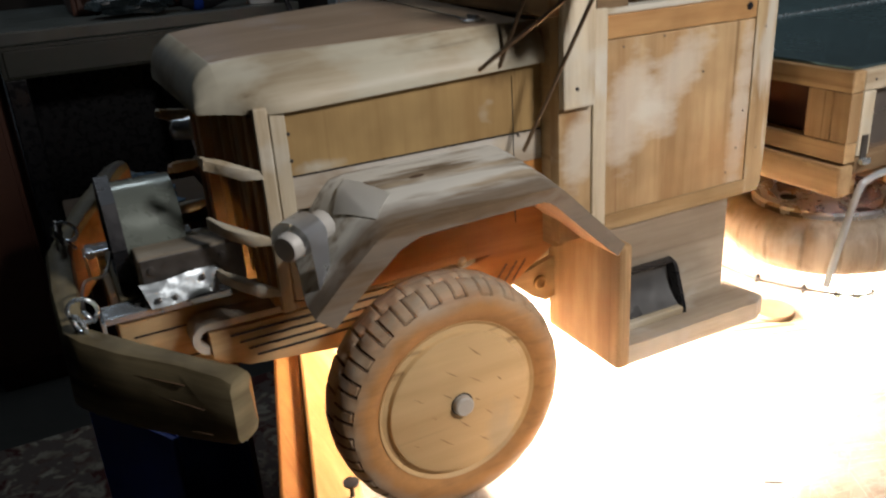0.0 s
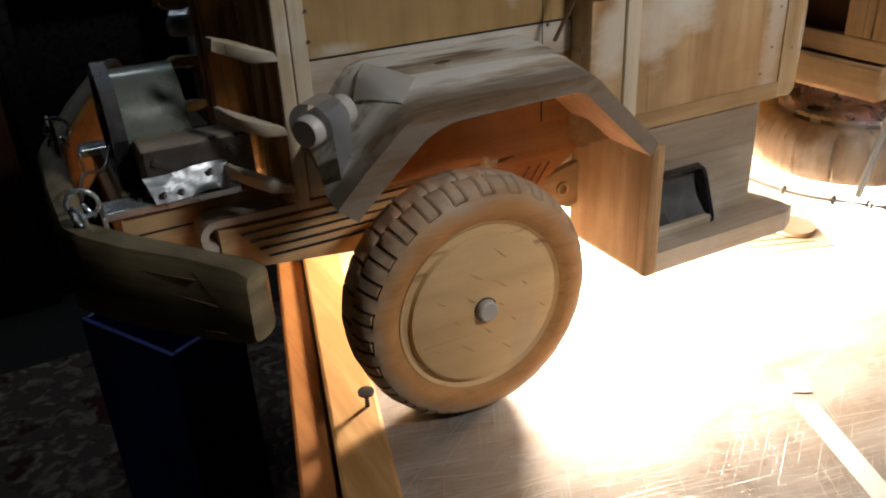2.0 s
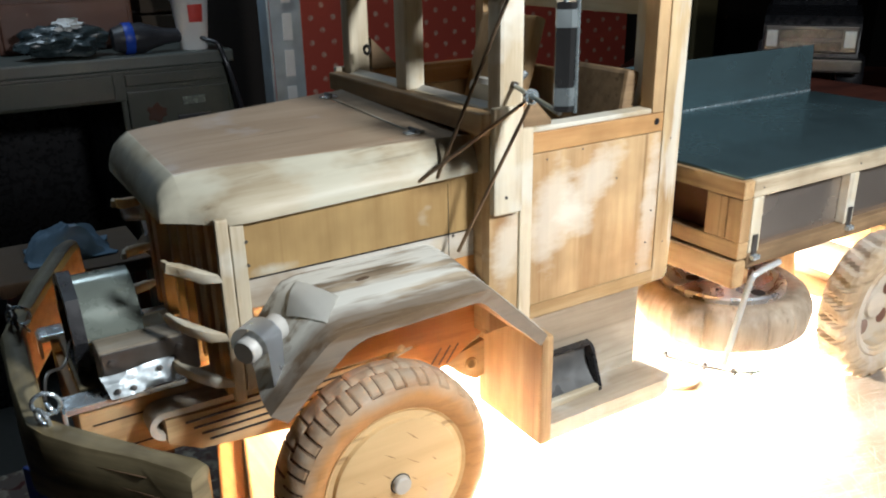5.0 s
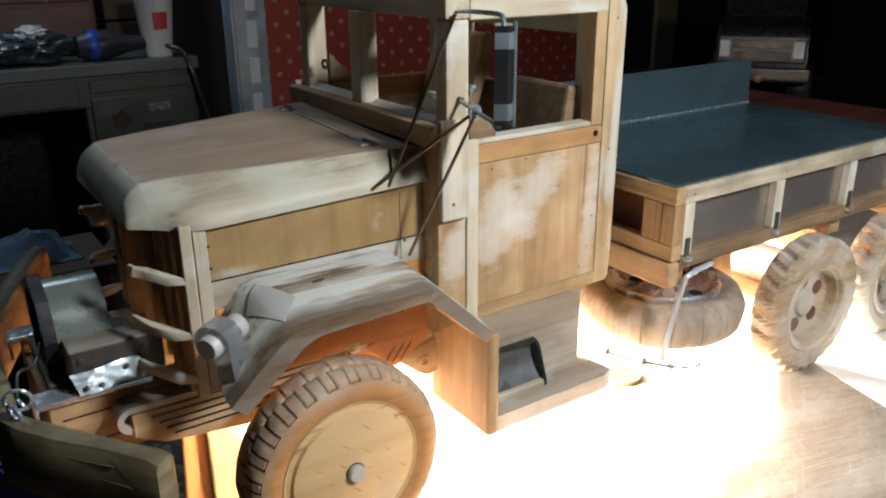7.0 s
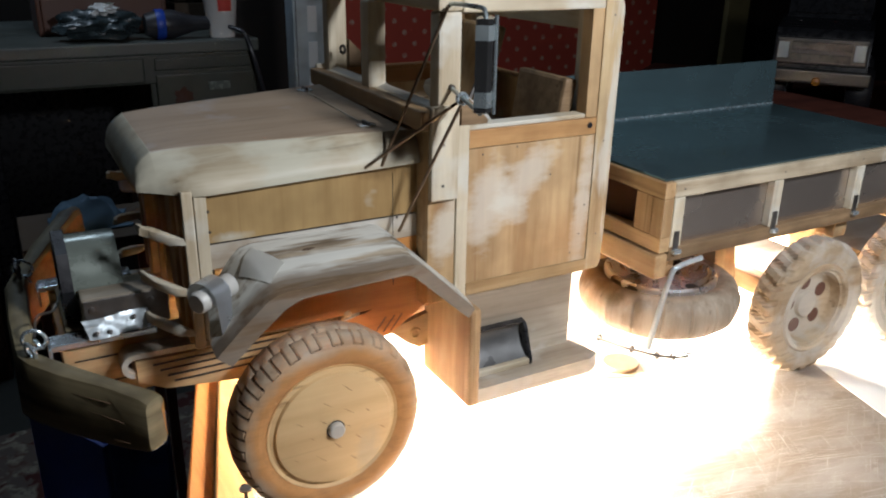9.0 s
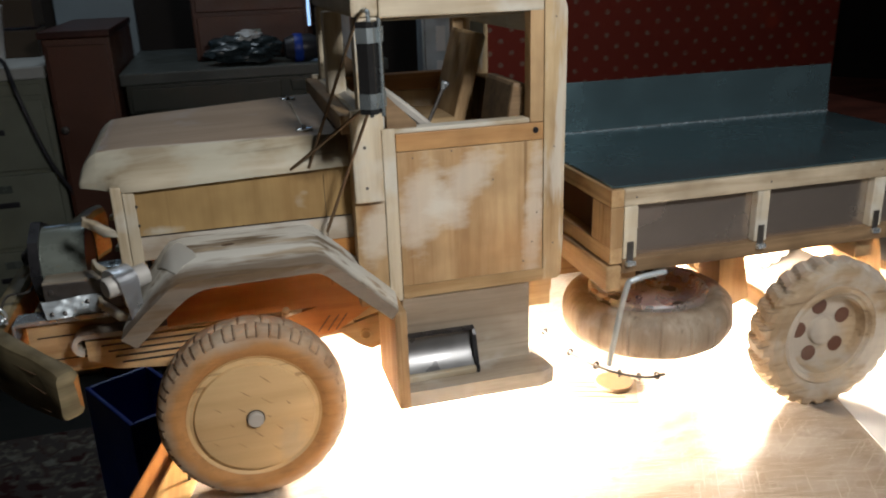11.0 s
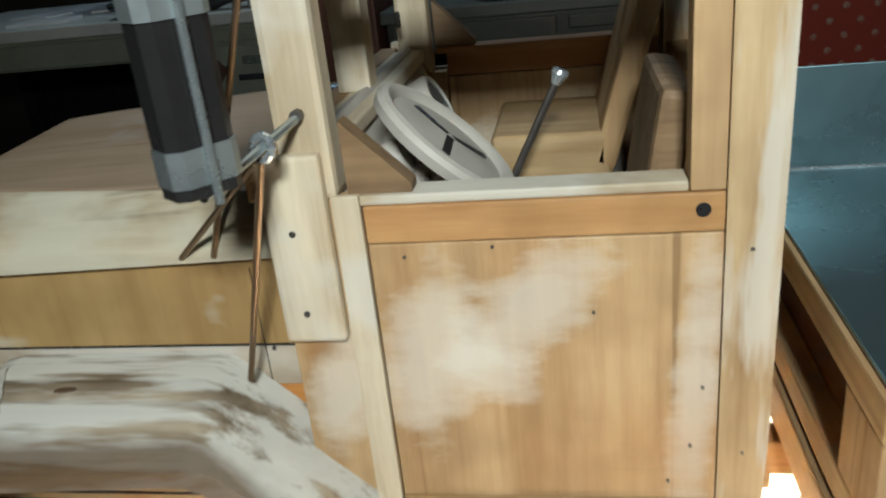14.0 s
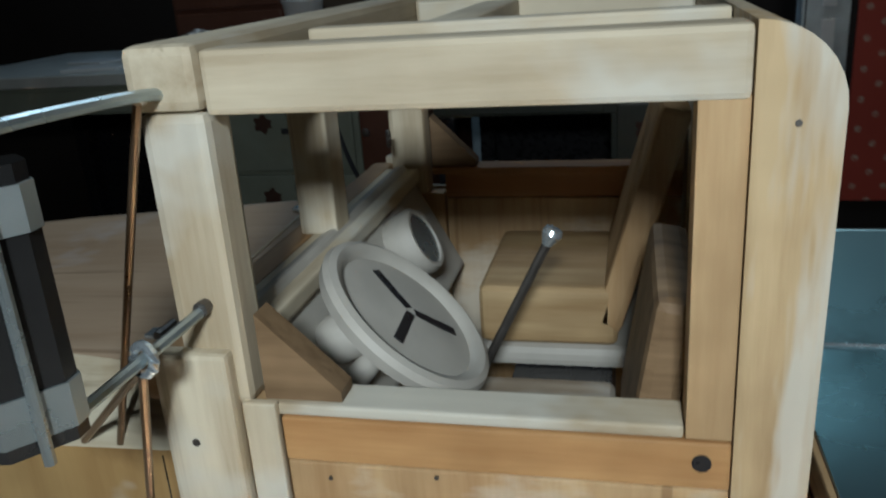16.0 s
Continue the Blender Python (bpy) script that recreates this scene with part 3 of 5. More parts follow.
# wheels
def carved_tyre(radius, inner, y0, y1, lugs, depth, angled):
    """A tyre's profile and its carving: lugs with slanted cuts, or thin cut lines that frame blocks on the shoulders."""
    w, t = y1 - y0, radius - inner
    if angled:
        prof = [(inner, y0 + 0.10 * w), (inner + 0.25 * t, y0 + 0.02 * w), (inner + 0.6 * t, y0), (radius - 0.18 * t, y0 + 0.05 * w),
                (radius - 0.06 * t, y0 + 0.13 * w), (radius, y0 + 0.24 * w), (radius, y0 + 0.42 * w), (radius, y0 + 0.58 * w), (radius, y0 + 0.76 * w),
                (radius - 0.06 * t, y0 + 0.87 * w), (radius - 0.3 * t, y1), (inner, y1 - 0.05 * w)]
        per = 8

        def wave(i, k, r, h):
            if 3 <= k <= 9:
                phase = (i + (2 if k >= 6 else 0) + abs(k - 6)) % per
                if phase < 3:
                    r -= depth * (1.0 if 4 <= k <= 8 else 0.6)
            return r, h
        return [*prof, prof[0]], lugs * per, wave
    prof = [(inner, y0 + 0.10 * w), (inner + 0.22 * t, y0 + 0.015 * w), (inner + 0.45 * t, y0), (radius - 0.36 * t, y0 + 0.02 * w), (radius - 0.27 * t, y0 + 0.045 * w),
            (radius - 0.24 * t, y0 + 0.06 * w), (radius - 0.21 * t, y0 + 0.075 * w), (radius - 0.11 * t, y0 + 0.15 * w), (radius - 0.03 * t, y0 + 0.26 * w), (radius, y0 + 0.40 * w), (radius, y0 + 0.44 * w), (radius, y0 + 0.48 * w), (radius, y0 + 0.66 * w),
            (radius - 0.06 * t, y0 + 0.85 * w), (radius - 0.3 * t, y1), (inner, y1 - 0.05 * w)]
    per = 16

    def wave(i, k, r, h):
        phase = i % per
        wild = 0.75 + 0.5 * math.sin(i // per * 2.7) ** 2
        line = (phase in (0, 7) and 5 <= k <= 10) or (k == 5 and phase <= 7) or (k == 10 and phase >= 7) or (phase == 12 and 10 <= k <= 13)
        if line:
            r -= depth * wild
            if k <= 6:
                h += depth * 0.7
        return r + 0.0002 * math.sin(i * 0.37 + k), h
    return [*prof, prof[0]], lugs * per, wave


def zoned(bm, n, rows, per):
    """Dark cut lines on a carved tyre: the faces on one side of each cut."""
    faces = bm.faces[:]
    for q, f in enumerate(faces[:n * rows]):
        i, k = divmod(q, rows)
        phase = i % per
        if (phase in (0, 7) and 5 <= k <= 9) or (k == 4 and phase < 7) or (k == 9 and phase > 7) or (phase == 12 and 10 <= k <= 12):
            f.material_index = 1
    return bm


def front_wheel(s, name_label):
    c = (-0.113, 0.0, -0.059)
    sign = 1 if s(0) == 0 else -1
    flip = pose(0, 0, 0) if sign == 1 else Matrix.Translation((0, 2 * YC, 0)) @ Matrix.Diagonal((1, -1, 1, 1))
    prof, n, wave = carved_tyre(0.065, 0.045, -0.031, 0.005, 26, 0.0009, False)
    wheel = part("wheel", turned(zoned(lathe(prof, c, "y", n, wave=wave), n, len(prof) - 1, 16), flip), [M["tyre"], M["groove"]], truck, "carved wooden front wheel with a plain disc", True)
    disc = part("wheel_disc", turned(lathe([(0, -0.0305), (0.0385, -0.0305), (0.040, -0.030), (0.0408, -0.0275), (0.0435, -0.027), (0.0455, -0.0285), (0.0455, 0.003), (0, 0.003)], c, "y", 64), flip), M["disc"], wheel, "yellow pine disc with a turned groove", True)
    part("axle_dowel", turned(lathe([(0, -0.0345), (0.0046, -0.0345), (0.0054, -0.0338), (0.0056, -0.030), (0, -0.030)], c, "y", 24), flip), M["dash"], wheel, "grey dowel end", True)
    part("dowel_gap", turned(lathe([(0.0056, -0.0307), (0.0064, -0.0307), (0.0064, -0.0304), (0.0056, -0.0304)], c, "y", 24), flip), M["black"], wheel)


def rear_wheel(x, y0, y1, z=-0.061):
    c = (x, 0, z)
    prof, n, wave = carved_tyre(0.063, 0.042, y0, y1, 26, 0.0028, True)
    wheel = part("wheel", lathe(prof, c, "y", n, wave=wave), M["tyre_pale"], truck, "carved pale rear wheel with chunky lugs")
    part("rim", lathe([(0.0425, y0 + 0.003), (0.0405, y0 + 0.001), (0.0375, y0 + 0.0015), (0.0360, y0 + 0.004), (0.0340, y0 + 0.0045), (0.0325, y0 + 0.0140), (0.0300, y0 + 0.0155), (0.0125, y0 + 0.0155), (0.0115, y0 + 0.0120), (0.0100, y0 + 0.0112), (0.0, y0 + 0.0112)], c, "y", 48), M["tyre_pale"], wheel, "dished pale wooden rim", True)
    for k in range(5):
        a = 2 * math.pi * k / 5 + 0.5
        part("rim_hole", lathe([(0, y0 + 0.0150), (0.0068, y0 + 0.0150), (0.0068, y0 + 0.0158), (0, y0 + 0.0158)], (x + 0.0215 * math.cos(a), 0, z + 0.0215 * math.sin(a)), "y", 16), M["brown"], wheel)


front_wheel(lambda y: y, "")
front_wheel(far, "")
for k in range(14):
    a, d, long = 2.4 * k, 0.009 + 0.0019 * k, 0.0022 + 0.0011 * (k % 4)
    part("crack", turned(prism([(-long, 0.0001), (0.001, -0.0003 - 0.0001 * (k % 3)), (long, 0), (0.0005, 0.0002)], "y", -0.0001, 0.0003), pose(-0.113 + d * math.cos(a), -0.0306, -0.059 + d * math.sin(a), 0, 36 + 4 * (k % 3), 0)), M["tyre_wall"], truck)
for x in (0.337, 0.474):
    rear_wheel(x, -0.050, -0.022)
    rear_wheel(x, far(-0.022), far(-0.050))
    part("rear_axle", box(x - 0.01, x + 0.01, -0.03, far(-0.03), -0.07, -0.052, 0.003), M["board_y"], truck)
    for s in (lambda y: y, far):
        part("hanger", prism([(x - 0.062, -0.002), (x - 0.04, -0.002), (x - 0.03, -0.05), (x - 0.045, -0.055), (x - 0.06, -0.045)], "y", *sorted((s(0.02), s(0.05))), 0.002), M["board_z"], truck)

# front bumper with tow rings
def plank_loft(stations, thick, raw_back=False):
    """A bent plank from stations (x, y, low, high): rounded edges, ends drawn in."""
    bm = bmesh.new()
    rows = []
    for i, (x, y, lo, hi) in enumerate(stations):
        p, q = stations[max(i - 1, 0)], stations[min(i + 1, len(stations) - 1)]
        d = Vector((q[0] - p[0], q[1] - p[1], 0)).normalized()
        n = Vector((d.y, -d.x, 0))
        k = 0.55 if i in (0, len(stations) - 1) else 1.0
        ring = []
        for u, v in ((-1, 0.12), (-1, 0.88), (-0.75, 0.97), (-0.3, 1), (0.3, 1), (0.75, 0.97), (1, 0.88), (1, 0.12), (0.75, 0.03), (0.3, 0), (-0.3, 0), (-0.75, 0.03)):
            wob = 0.0009 * math.sin(i * 2.1 + v * 5)
            ring.append(bm.verts.new(Vector((x, y, lo + (hi - lo) * v)) + n * u * (thick / 2 * k + wob)))
        rows.append(ring)
    for a, b in zip(rows, rows[1:]):
        for j in range(12):
            bm.faces.new((a[j], a[(j + 1) % 12], b[(j + 1) % 12], b[j])).material_index = 1 if j == 6 and raw_back else 0
    bm.faces.new(rows[0])
    bm.faces.new(rows[-1][::-1])
    return bm


part("bumper", plank_loft([(-0.2215, -0.0395, -0.028, -0.006), (-0.2225, -0.038, -0.033, -0.0015), (-0.226, -0.034, -0.036, 0.001), (-0.240, -0.016, -0.038, 0.002), (-0.262, 0.013, -0.040, 0.002), (-0.276, 0.032, -0.041, 0.003), (-0.282, 0.044, -0.042, 0.003),
                           (-0.283, YC, -0.042, 0.003), (-0.282, far(0.044), -0.040, 0.005), (-0.275, far(0.030), -0.034, 0.010), (-0.262, far(0.008), -0.026, 0.018), (-0.238, far(-0.030), -0.018, 0.030), (-0.231, far(-0.0395), -0.016, 0.030), (-0.229, far(-0.0425), -0.010, 0.024)], 0.014, True), [M["olive"], M["deep"]], truck, "olive-stained thick wooden bumper plank", True)
for long, shift, z, tilt in ((0.052, 0.004, -0.008, 2), (0.030, -0.016, -0.017, -3), (0.044, 0.008, -0.026, 1), (0.022, -0.022, -0.031, 4), (0.018, 0.028, -0.020, -2)):
    part("crack", turned(prism([(-long / 2, 0.0), (-long * 0.1, 0.00025), (long / 2, 0.0001), (long * 0.1, -0.0002)], "y", -0.0005, 0.0005), pose(-0.2569 - 0.6 * shift, -0.0048 + 0.8 * shift, z, 0, tilt, 126.9)), M["groove"], truck)
for s in (lambda y: y, far):
    bracket = part("bumper_bracket", ybox(-0.268, -0.205, s(0.044), s(0.060), -0.001, 0.0030, 0.0005), M["steel"], truck, "bright steel strap on the frame end")
    part("bracket_lip", ybox(-0.2695, -0.2675, s(0.044), s(0.060), -0.012, 0.0012, 0.0004), M["steel"], bracket)
    for x in (-0.25, -0.232, -0.214):
        part("bolt", lathe([(0, 0.0030), (0.0022, 0.0030), (0.0022, 0.0046), (0, 0.005)], (x, s(0.052), 0), "z", 8), M["dark_steel"], bracket)
    ring = part("tow_ring", torus((-0.276, s(0.040), 0.012), (0.3, 1, 0.2), 0.0068, 0.0011), M["steel"], truck, "small steel tow ring", True)
    part("ring_eye", torus((-0.274, s(0.046), 0.006), (1, 0.2, 0.6), 0.0036, 0.0010, 14), M["steel"], ring, smooth=True)

# the tin drum and plates between the frame ends
DC = (0, YC - 0.006, 0.0285)
drum = part("winch_drum", lathe([(0.0245, -0.249), (0.0268, -0.249), (0.0268, -0.219), (0.0245, -0.219), (0.0245, -0.249)], DC, "x", 40), M["can"], truck, "dull tin drum open at the front", True)
part("drum_ring", lathe([(0.025, -0.256), (0.0315, -0.256), (0.0315, -0.249), (0.025, -0.249), (0.025, -0.256)], DC, "x", 8), M["black"], drum, "black eight-sided front ring")
part("drum_back", lathe([(0, -0.222), (0.025, -0.222), (0.025, -0.2195), (0, -0.2195)], DC, "x", 24), M["brown"], drum)
part("drum_bed", box(-0.258, -0.196, 0.063, far(0.063), -0.004, 0.003), M["olive"], truck)
block = part("winch_block", box(-0.2470, -0.1945, 0.0505, 0.0695, 0.0035, 0.0275, 0.0015), M["winch"], truck, "grey-brown wooden block beside the drum")
part("block_skin", box(-0.2460, -0.1955, 0.0494, 0.0502, 0.0040, 0.0262, 0.0003), M["dark_steel"], block, "dark steel facing")
for x in (-0.2415, -0.2060):
    part("bolt", lathe([(0, 0.0478), (0.0018, 0.0480), (0.0020, 0.0494), (0, 0.0494)], (x, 0, 0.0205), "y", 8), M["dark_steel"], block)
# crumpled steel plate leaning on the block
PLATE = pose(-0.2285, 0.0445, 0.0098, 58, 0, 3)
sheet_bm = bmesh.new()
bmesh.ops.create_grid(sheet_bm, x_segments=18, y_segments=8, size=1.0)
for v in sheet_bm.verts:
    n = noise.fractal(Vector((v.co.x * 2.2, v.co.y * 1.4, 0.4)), 0.7, 2.0, 4)
    v.co = Vector((v.co.x * (0.0185 + 0.0015 * v.co.y), v.co.y * 0.0066 + 0.0008 * math.sin(v.co.x * 3), 0.0016 * n))
bmesh.ops.solidify(sheet_bm, geom=sheet_bm.faces[:], thickness=0.0006)
plate = part("drum_plate", turned(sheet_bm, PLATE), M["galv"], truck, "crumpled bright steel plate", True)
for x, y in ((-0.013, -0.0035), (-0.005, -0.004), (0.0105, 0.0025)):
    part("plate_bolt", turned(lathe([(0, 0.0006), (0.0017, 0.0006), (0.0014, 0.0026), (0, 0.0030)], (0, 0, 0), "z", 8), PLATE @ pose(x, y, 0)), M["dark_steel"], plate)
part("tow_wire", tube(arc([(-0.276, 0.046, 0.010), (-0.272, 0.060, 0.018), (-0.262, 0.075, 0.014), (-0.256, 0.09, 0.020)]), 0.0009, 6), M["dark_steel"], truck, smooth=True)
part("tow_shackle", torus((-0.279, 0.036, 0.007), (1, 0.5, 0.2), 0.0048, 0.0013, 16), M["steel"], truck, smooth=True)
for y in (far(0.046), far(0.036), far(0.052)):
    part("tow_shackle", torus((-0.279, y, 0.014), (1, 0.3 * (y - 0.15) * 40, 0.2), 0.0046, 0.0011, 14), M["dark_steel"], truck, smooth=True)

# radiator grille
for s in (lambda y: y, far):
    part("grille_post", ybox(-0.1870, -0.1802, s(0.0155), s(0.0200), -0.005, 0.099), M["cream_z"], truck)
    part("grille_strip", ybox(-0.1885, -0.183, s(0.0245), s(0.033), -0.004, 0.094, 0.0006), M["board_z"], truck)
    part("grille_inner_post", ybox(-0.189, -0.180, s(0.044), s(0.056), -0.004, 0.094), M["board_z"], truck)
    part("grille_backing", ybox(-0.178, -0.172, s(0.026), s(0.05), -0.004, 0.094), M["board_z"], truck)
    for z, reach in ((0.0090, 0.046), (0.0365, 0.048), (0.070, 0.040)):
        line = [(-0.186, s(0.0165), z - 0.0045, z - 0.001), (-0.194, s(0.022), z - 0.005, z + 0.0015), (-0.203, s(0.032), z - 0.003, z + 0.0045), (-0.2085, s(reach - 0.006), z, z + 0.006), (-0.2095, s(reach), z + 0.0015, z + 0.0055)]
        part("grille_bar", plank_loft(line, 0.0042), M["cream_y"], truck, "pale curved grille bar", True)
for y in (0.078, YC, 0.127):
    part("grille_slat", box(-0.186, -0.181, y - 0.003, y + 0.003, -0.004, 0.094), M["board_z"], truck)
# black sheet in place of the shade inside the open grille
part("grille_dark_back", box(-0.172, -0.169, 0.026, far(0.026), -0.004, 0.094, 0), M["black"], truck, "black sheet standing for the shaded grille opening")

# engine bay sides and hood
for s in (lambda y: y, far):
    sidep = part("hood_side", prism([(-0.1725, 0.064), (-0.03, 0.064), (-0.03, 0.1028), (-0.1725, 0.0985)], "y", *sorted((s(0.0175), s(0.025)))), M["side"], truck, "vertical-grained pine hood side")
    part("side_batten", ybox(-0.1798, -0.1725, s(0.0155), s(0.0175), 0.0, 0.0985, 0.0006), M["cream_z"], truck)
    part("lower_side", ybox(-0.178, -0.03, s(0.0175), s(0.025), 0.0465, 0.0632, 0.0006), M["greyboard"], truck)


def hood():
    """The hood: a flat tapering top between creases, shoulders rounded down to the seam, a sloping blunt nose."""
    bm = bmesh.new()
    half = 0.0895
    stations = [(-0.2085, 0.70, 0.0995, 0.60), (-0.2078, 0.715, 0.1045, 0.60), (-0.2052, 0.735, 0.1095, 0.60), (-0.2010, 0.77, 0.1140, 0.59), (-0.1965, 0.81, 0.1168, 0.60), (-0.1958, 0.815, 0.1171, 0.60),
                (-0.188, 0.905, 0.1179, 0.615), (-0.179, 0.98, 0.1185, 0.63), (-0.170, 1.0, 0.1190, 0.65), (-0.10, 1.0, 0.1208, 0.78), (-0.030, 1.0, 0.1222, 0.91)]
    rows = []
    for x, w, top, flat in stations:
        row = []
        base = 0.0985 + 0.0045 * max(0.0, (x + 0.175) / 0.145)
        flat = min(0.93, flat / w)
        for k in range(-26, 27):
            u = k / 26
            a = abs(u)
            if k % 26 and abs(k) <= 15:
                a = a / (15 / 26) * flat
                z = 1.0
            elif k == 0:
                z = 1.0
            else:
                q = (abs(k) - 15) / 11
                a = flat + (1 - flat) * (q if q < 0.55 else 0.55 + 0.45 * math.sin((q - 0.55) / 0.45 * math.pi / 2))
                z = 1 - 0.36 * q / 0.55 if q < 0.55 else 0.64 * (1 - (q - 0.55) / 0.45)
            y = math.copysign(a, u)
            row.append(bm.verts.new((x, YC + y * half * w, base + (top + 0.0018 + 0.0030 * y - base) * z)))
        rows.append(row)
    for i, (p, q) in enumerate(zip(rows, rows[1:])):
        for j, (a, b, c, d) in enumerate(zip(p, p[1:], q[1:], q)):
            bm.faces.new((a, b, c, d)).material_index = 1 if i >= 5 and 11 <= j < 41 else 0
    lip = []
    for row in rows:
        lip.append((bm.verts.new(row[0].co - Vector((0, 0, 0.003))), bm.verts.new(row[-1].co - Vector((0, 0, 0.003)))))
    for (a, b), (c, d), p, q in zip(lip, lip[1:], rows, rows[1:]):
        bm.faces.new((p[0], q[0], c, a))
        bm.faces.new((p[-1], b, d, q[-1]))
        bm.faces.new((a, c, d, b))
    bm.faces.new([lip[0][0], *rows[0], lip[0][1]])
    bm.faces.new([lip[-1][1], *rows[-1][::-1], lip[-1][0]])
    return bm


hood_ob = part("hood", hood(), [M["hood"], M["hood_top"]], truck, "cream-primed rounded wooden hood", True)
part("hood_score", turned(box(-0.0005, 0.0005, -0.055, 0.055, 0, 0.0005, 0), pose(-0.056, YC, 0.1237, 1.9, 0, 0)), M["cream_y"], hood_ob, "thin scored seam between the hinges")
for y in (0.042, far(0.042)):
    hz = 0.1236 + 0.0030 * (y - YC) / 0.088
    hinge = part("hinge", box(-0.062, -0.050, y - 0.003, y + 0.003, hz, hz + 0.0015, 0.0004), M["steel"], hood_ob, "tiny steel hinge")
    part("hinge_pin", tube([(-0.056, y - 0.005, hz + 0.0023), (-0.056, y + 0.005, hz + 0.0023)], 0.0013), M["dark_steel"], hinge, smooth=True)

for s in (lambda y: y, far):
    part("hood_seam", ybox(-0.176, -0.031, s(0.0171), s(0.0178), 0.0632, 0.0639, 0), M["black"], truck)
    part("panel_seam", ybox(-0.0483, -0.0480, s(0.0171), s(0.0178), 0.012, 0.0945, 0), M["black"], truck)

# fenders
LIP = [(-0.187, 0.0165), (-0.172, 0.031), (-0.155, 0.0455), (-0.149, 0.0485), (-0.143, 0.0495), (-0.120, 0.0497), (-0.090, 0.0497), (-0.060, 0.0495), (-0.055, 0.0482), (-0.051, 0.0455), (-0.030, 0.0255), (-0.010, 0.006)]
CROWN = [(-0.186, 0.022), (-0.174, 0.036), (-0.160, 0.0535), (-0.155, 0.0585), (-0.147, 0.0605), (-0.120, 0.0607), (-0.090, 0.0607), (-0.066, 0.0605), (-0.060, 0.0588), (-0.055, 0.055), (-0.030, 0.032), (-0.0045, 0.008)]
UNDER = [(-0.1785, 0.0095), (-0.1615, 0.0250), (-0.1450, 0.0385), (-0.1395, 0.0412), (-0.1335, 0.0432), (-0.115, 0.0436), (-0.09, 0.0436), (-0.0655, 0.0434), (-0.061, 0.0417), (-0.0565, 0.0385), (-0.0345, 0.0180), (-0.0148, 0.0)]


def fender_top(k, y):
    """A point of the fender's upper side: k along its outline, y across it, falling to the rounded lip."""
    i = min(int(k), len(LIP) - 2)
    f = k - i
    w = 1 - max(0.0, min(1.0, (0.0172 - y) / 0.0491)) ** 1.7
    reach = 1.0 + 0.20 * max(0.0, min(1.0, (10.6 - k) / 6))
    ends = [Vector(a).lerp(Vector(b), w) for a, b in zip(LIP, CROWN)]
    p = ends[i].lerp(ends[i + 1], f)
    return Vector((p.x, 0.0172 - (0.0172 - y) * reach, p.y))


def fender_mesh():
    bm = bmesh.new()
    ys = [-0.0319, -0.0315, -0.0305, -0.029, -0.0265, -0.023, -0.0185, -0.014, 0.002, 0.0172]
    n = len(LIP)
    tops = [[bm.verts.new(fender_top(k, y)) for k in range(n)] for y in ys]
    lows = []
    for y in ys:
        up = 0.35 * max(0.0, (y + 0.016) / 0.033)
        row = [Vector(p) for p in UNDER]
        row[0] = row[0].lerp(Vector(CROWN[1]), up)
        lows.append([bm.verts.new((p.x, 0.0172 - (0.0172 - y) * (1.0 + 0.20 * max(0.0, min(1.0, (10.6 - k) / 6))), p.y)) for k, p in enumerate(row)])
    for j in range(len(ys)):
        f = 0.7 * max(0.0, (ys[j] + 0.02) / 0.037)
        a = tops[j][0]
        a.co = a.co.lerp(tops[j][1].co, f)
    for a, b in zip(tops, tops[1:]):
        for k in range(n - 1):
            bm.faces.new((a[k], a[k + 1], b[k + 1], b[k]))
    for a, b in zip(lows, lows[1:]):
        for k in range(n - 1):
            bm.faces.new((a[k], b[k], b[k + 1], a[k + 1])).material_index = 1
    for k in (0, n - 1):
        for j in range(len(ys) - 1):
            bm.faces.new((tops[j][k], tops[j + 1][k], lows[j + 1][k], lows[j][k]))
    for k in range(n - 1):
        bm.faces.new((tops[0][k], lows[0][k], lows[0][k + 1], tops[0][k + 1]))
        bm.faces.new((tops[-1][k], tops[-1][k + 1], lows[-1][k + 1], lows[-1][k]))
    rim = [e for e in bm.edges if e.calc_face_angle(0) > 0.7 and all(v.co.y < -0.0309 or v.co.x < -0.17 for v in e.verts)]
    bmesh.ops.bevel(bm, geom=rim, offset=0.0046, segments=4, affect="EDGES", profile=0.5, clamp_overlap=True)
    return bm


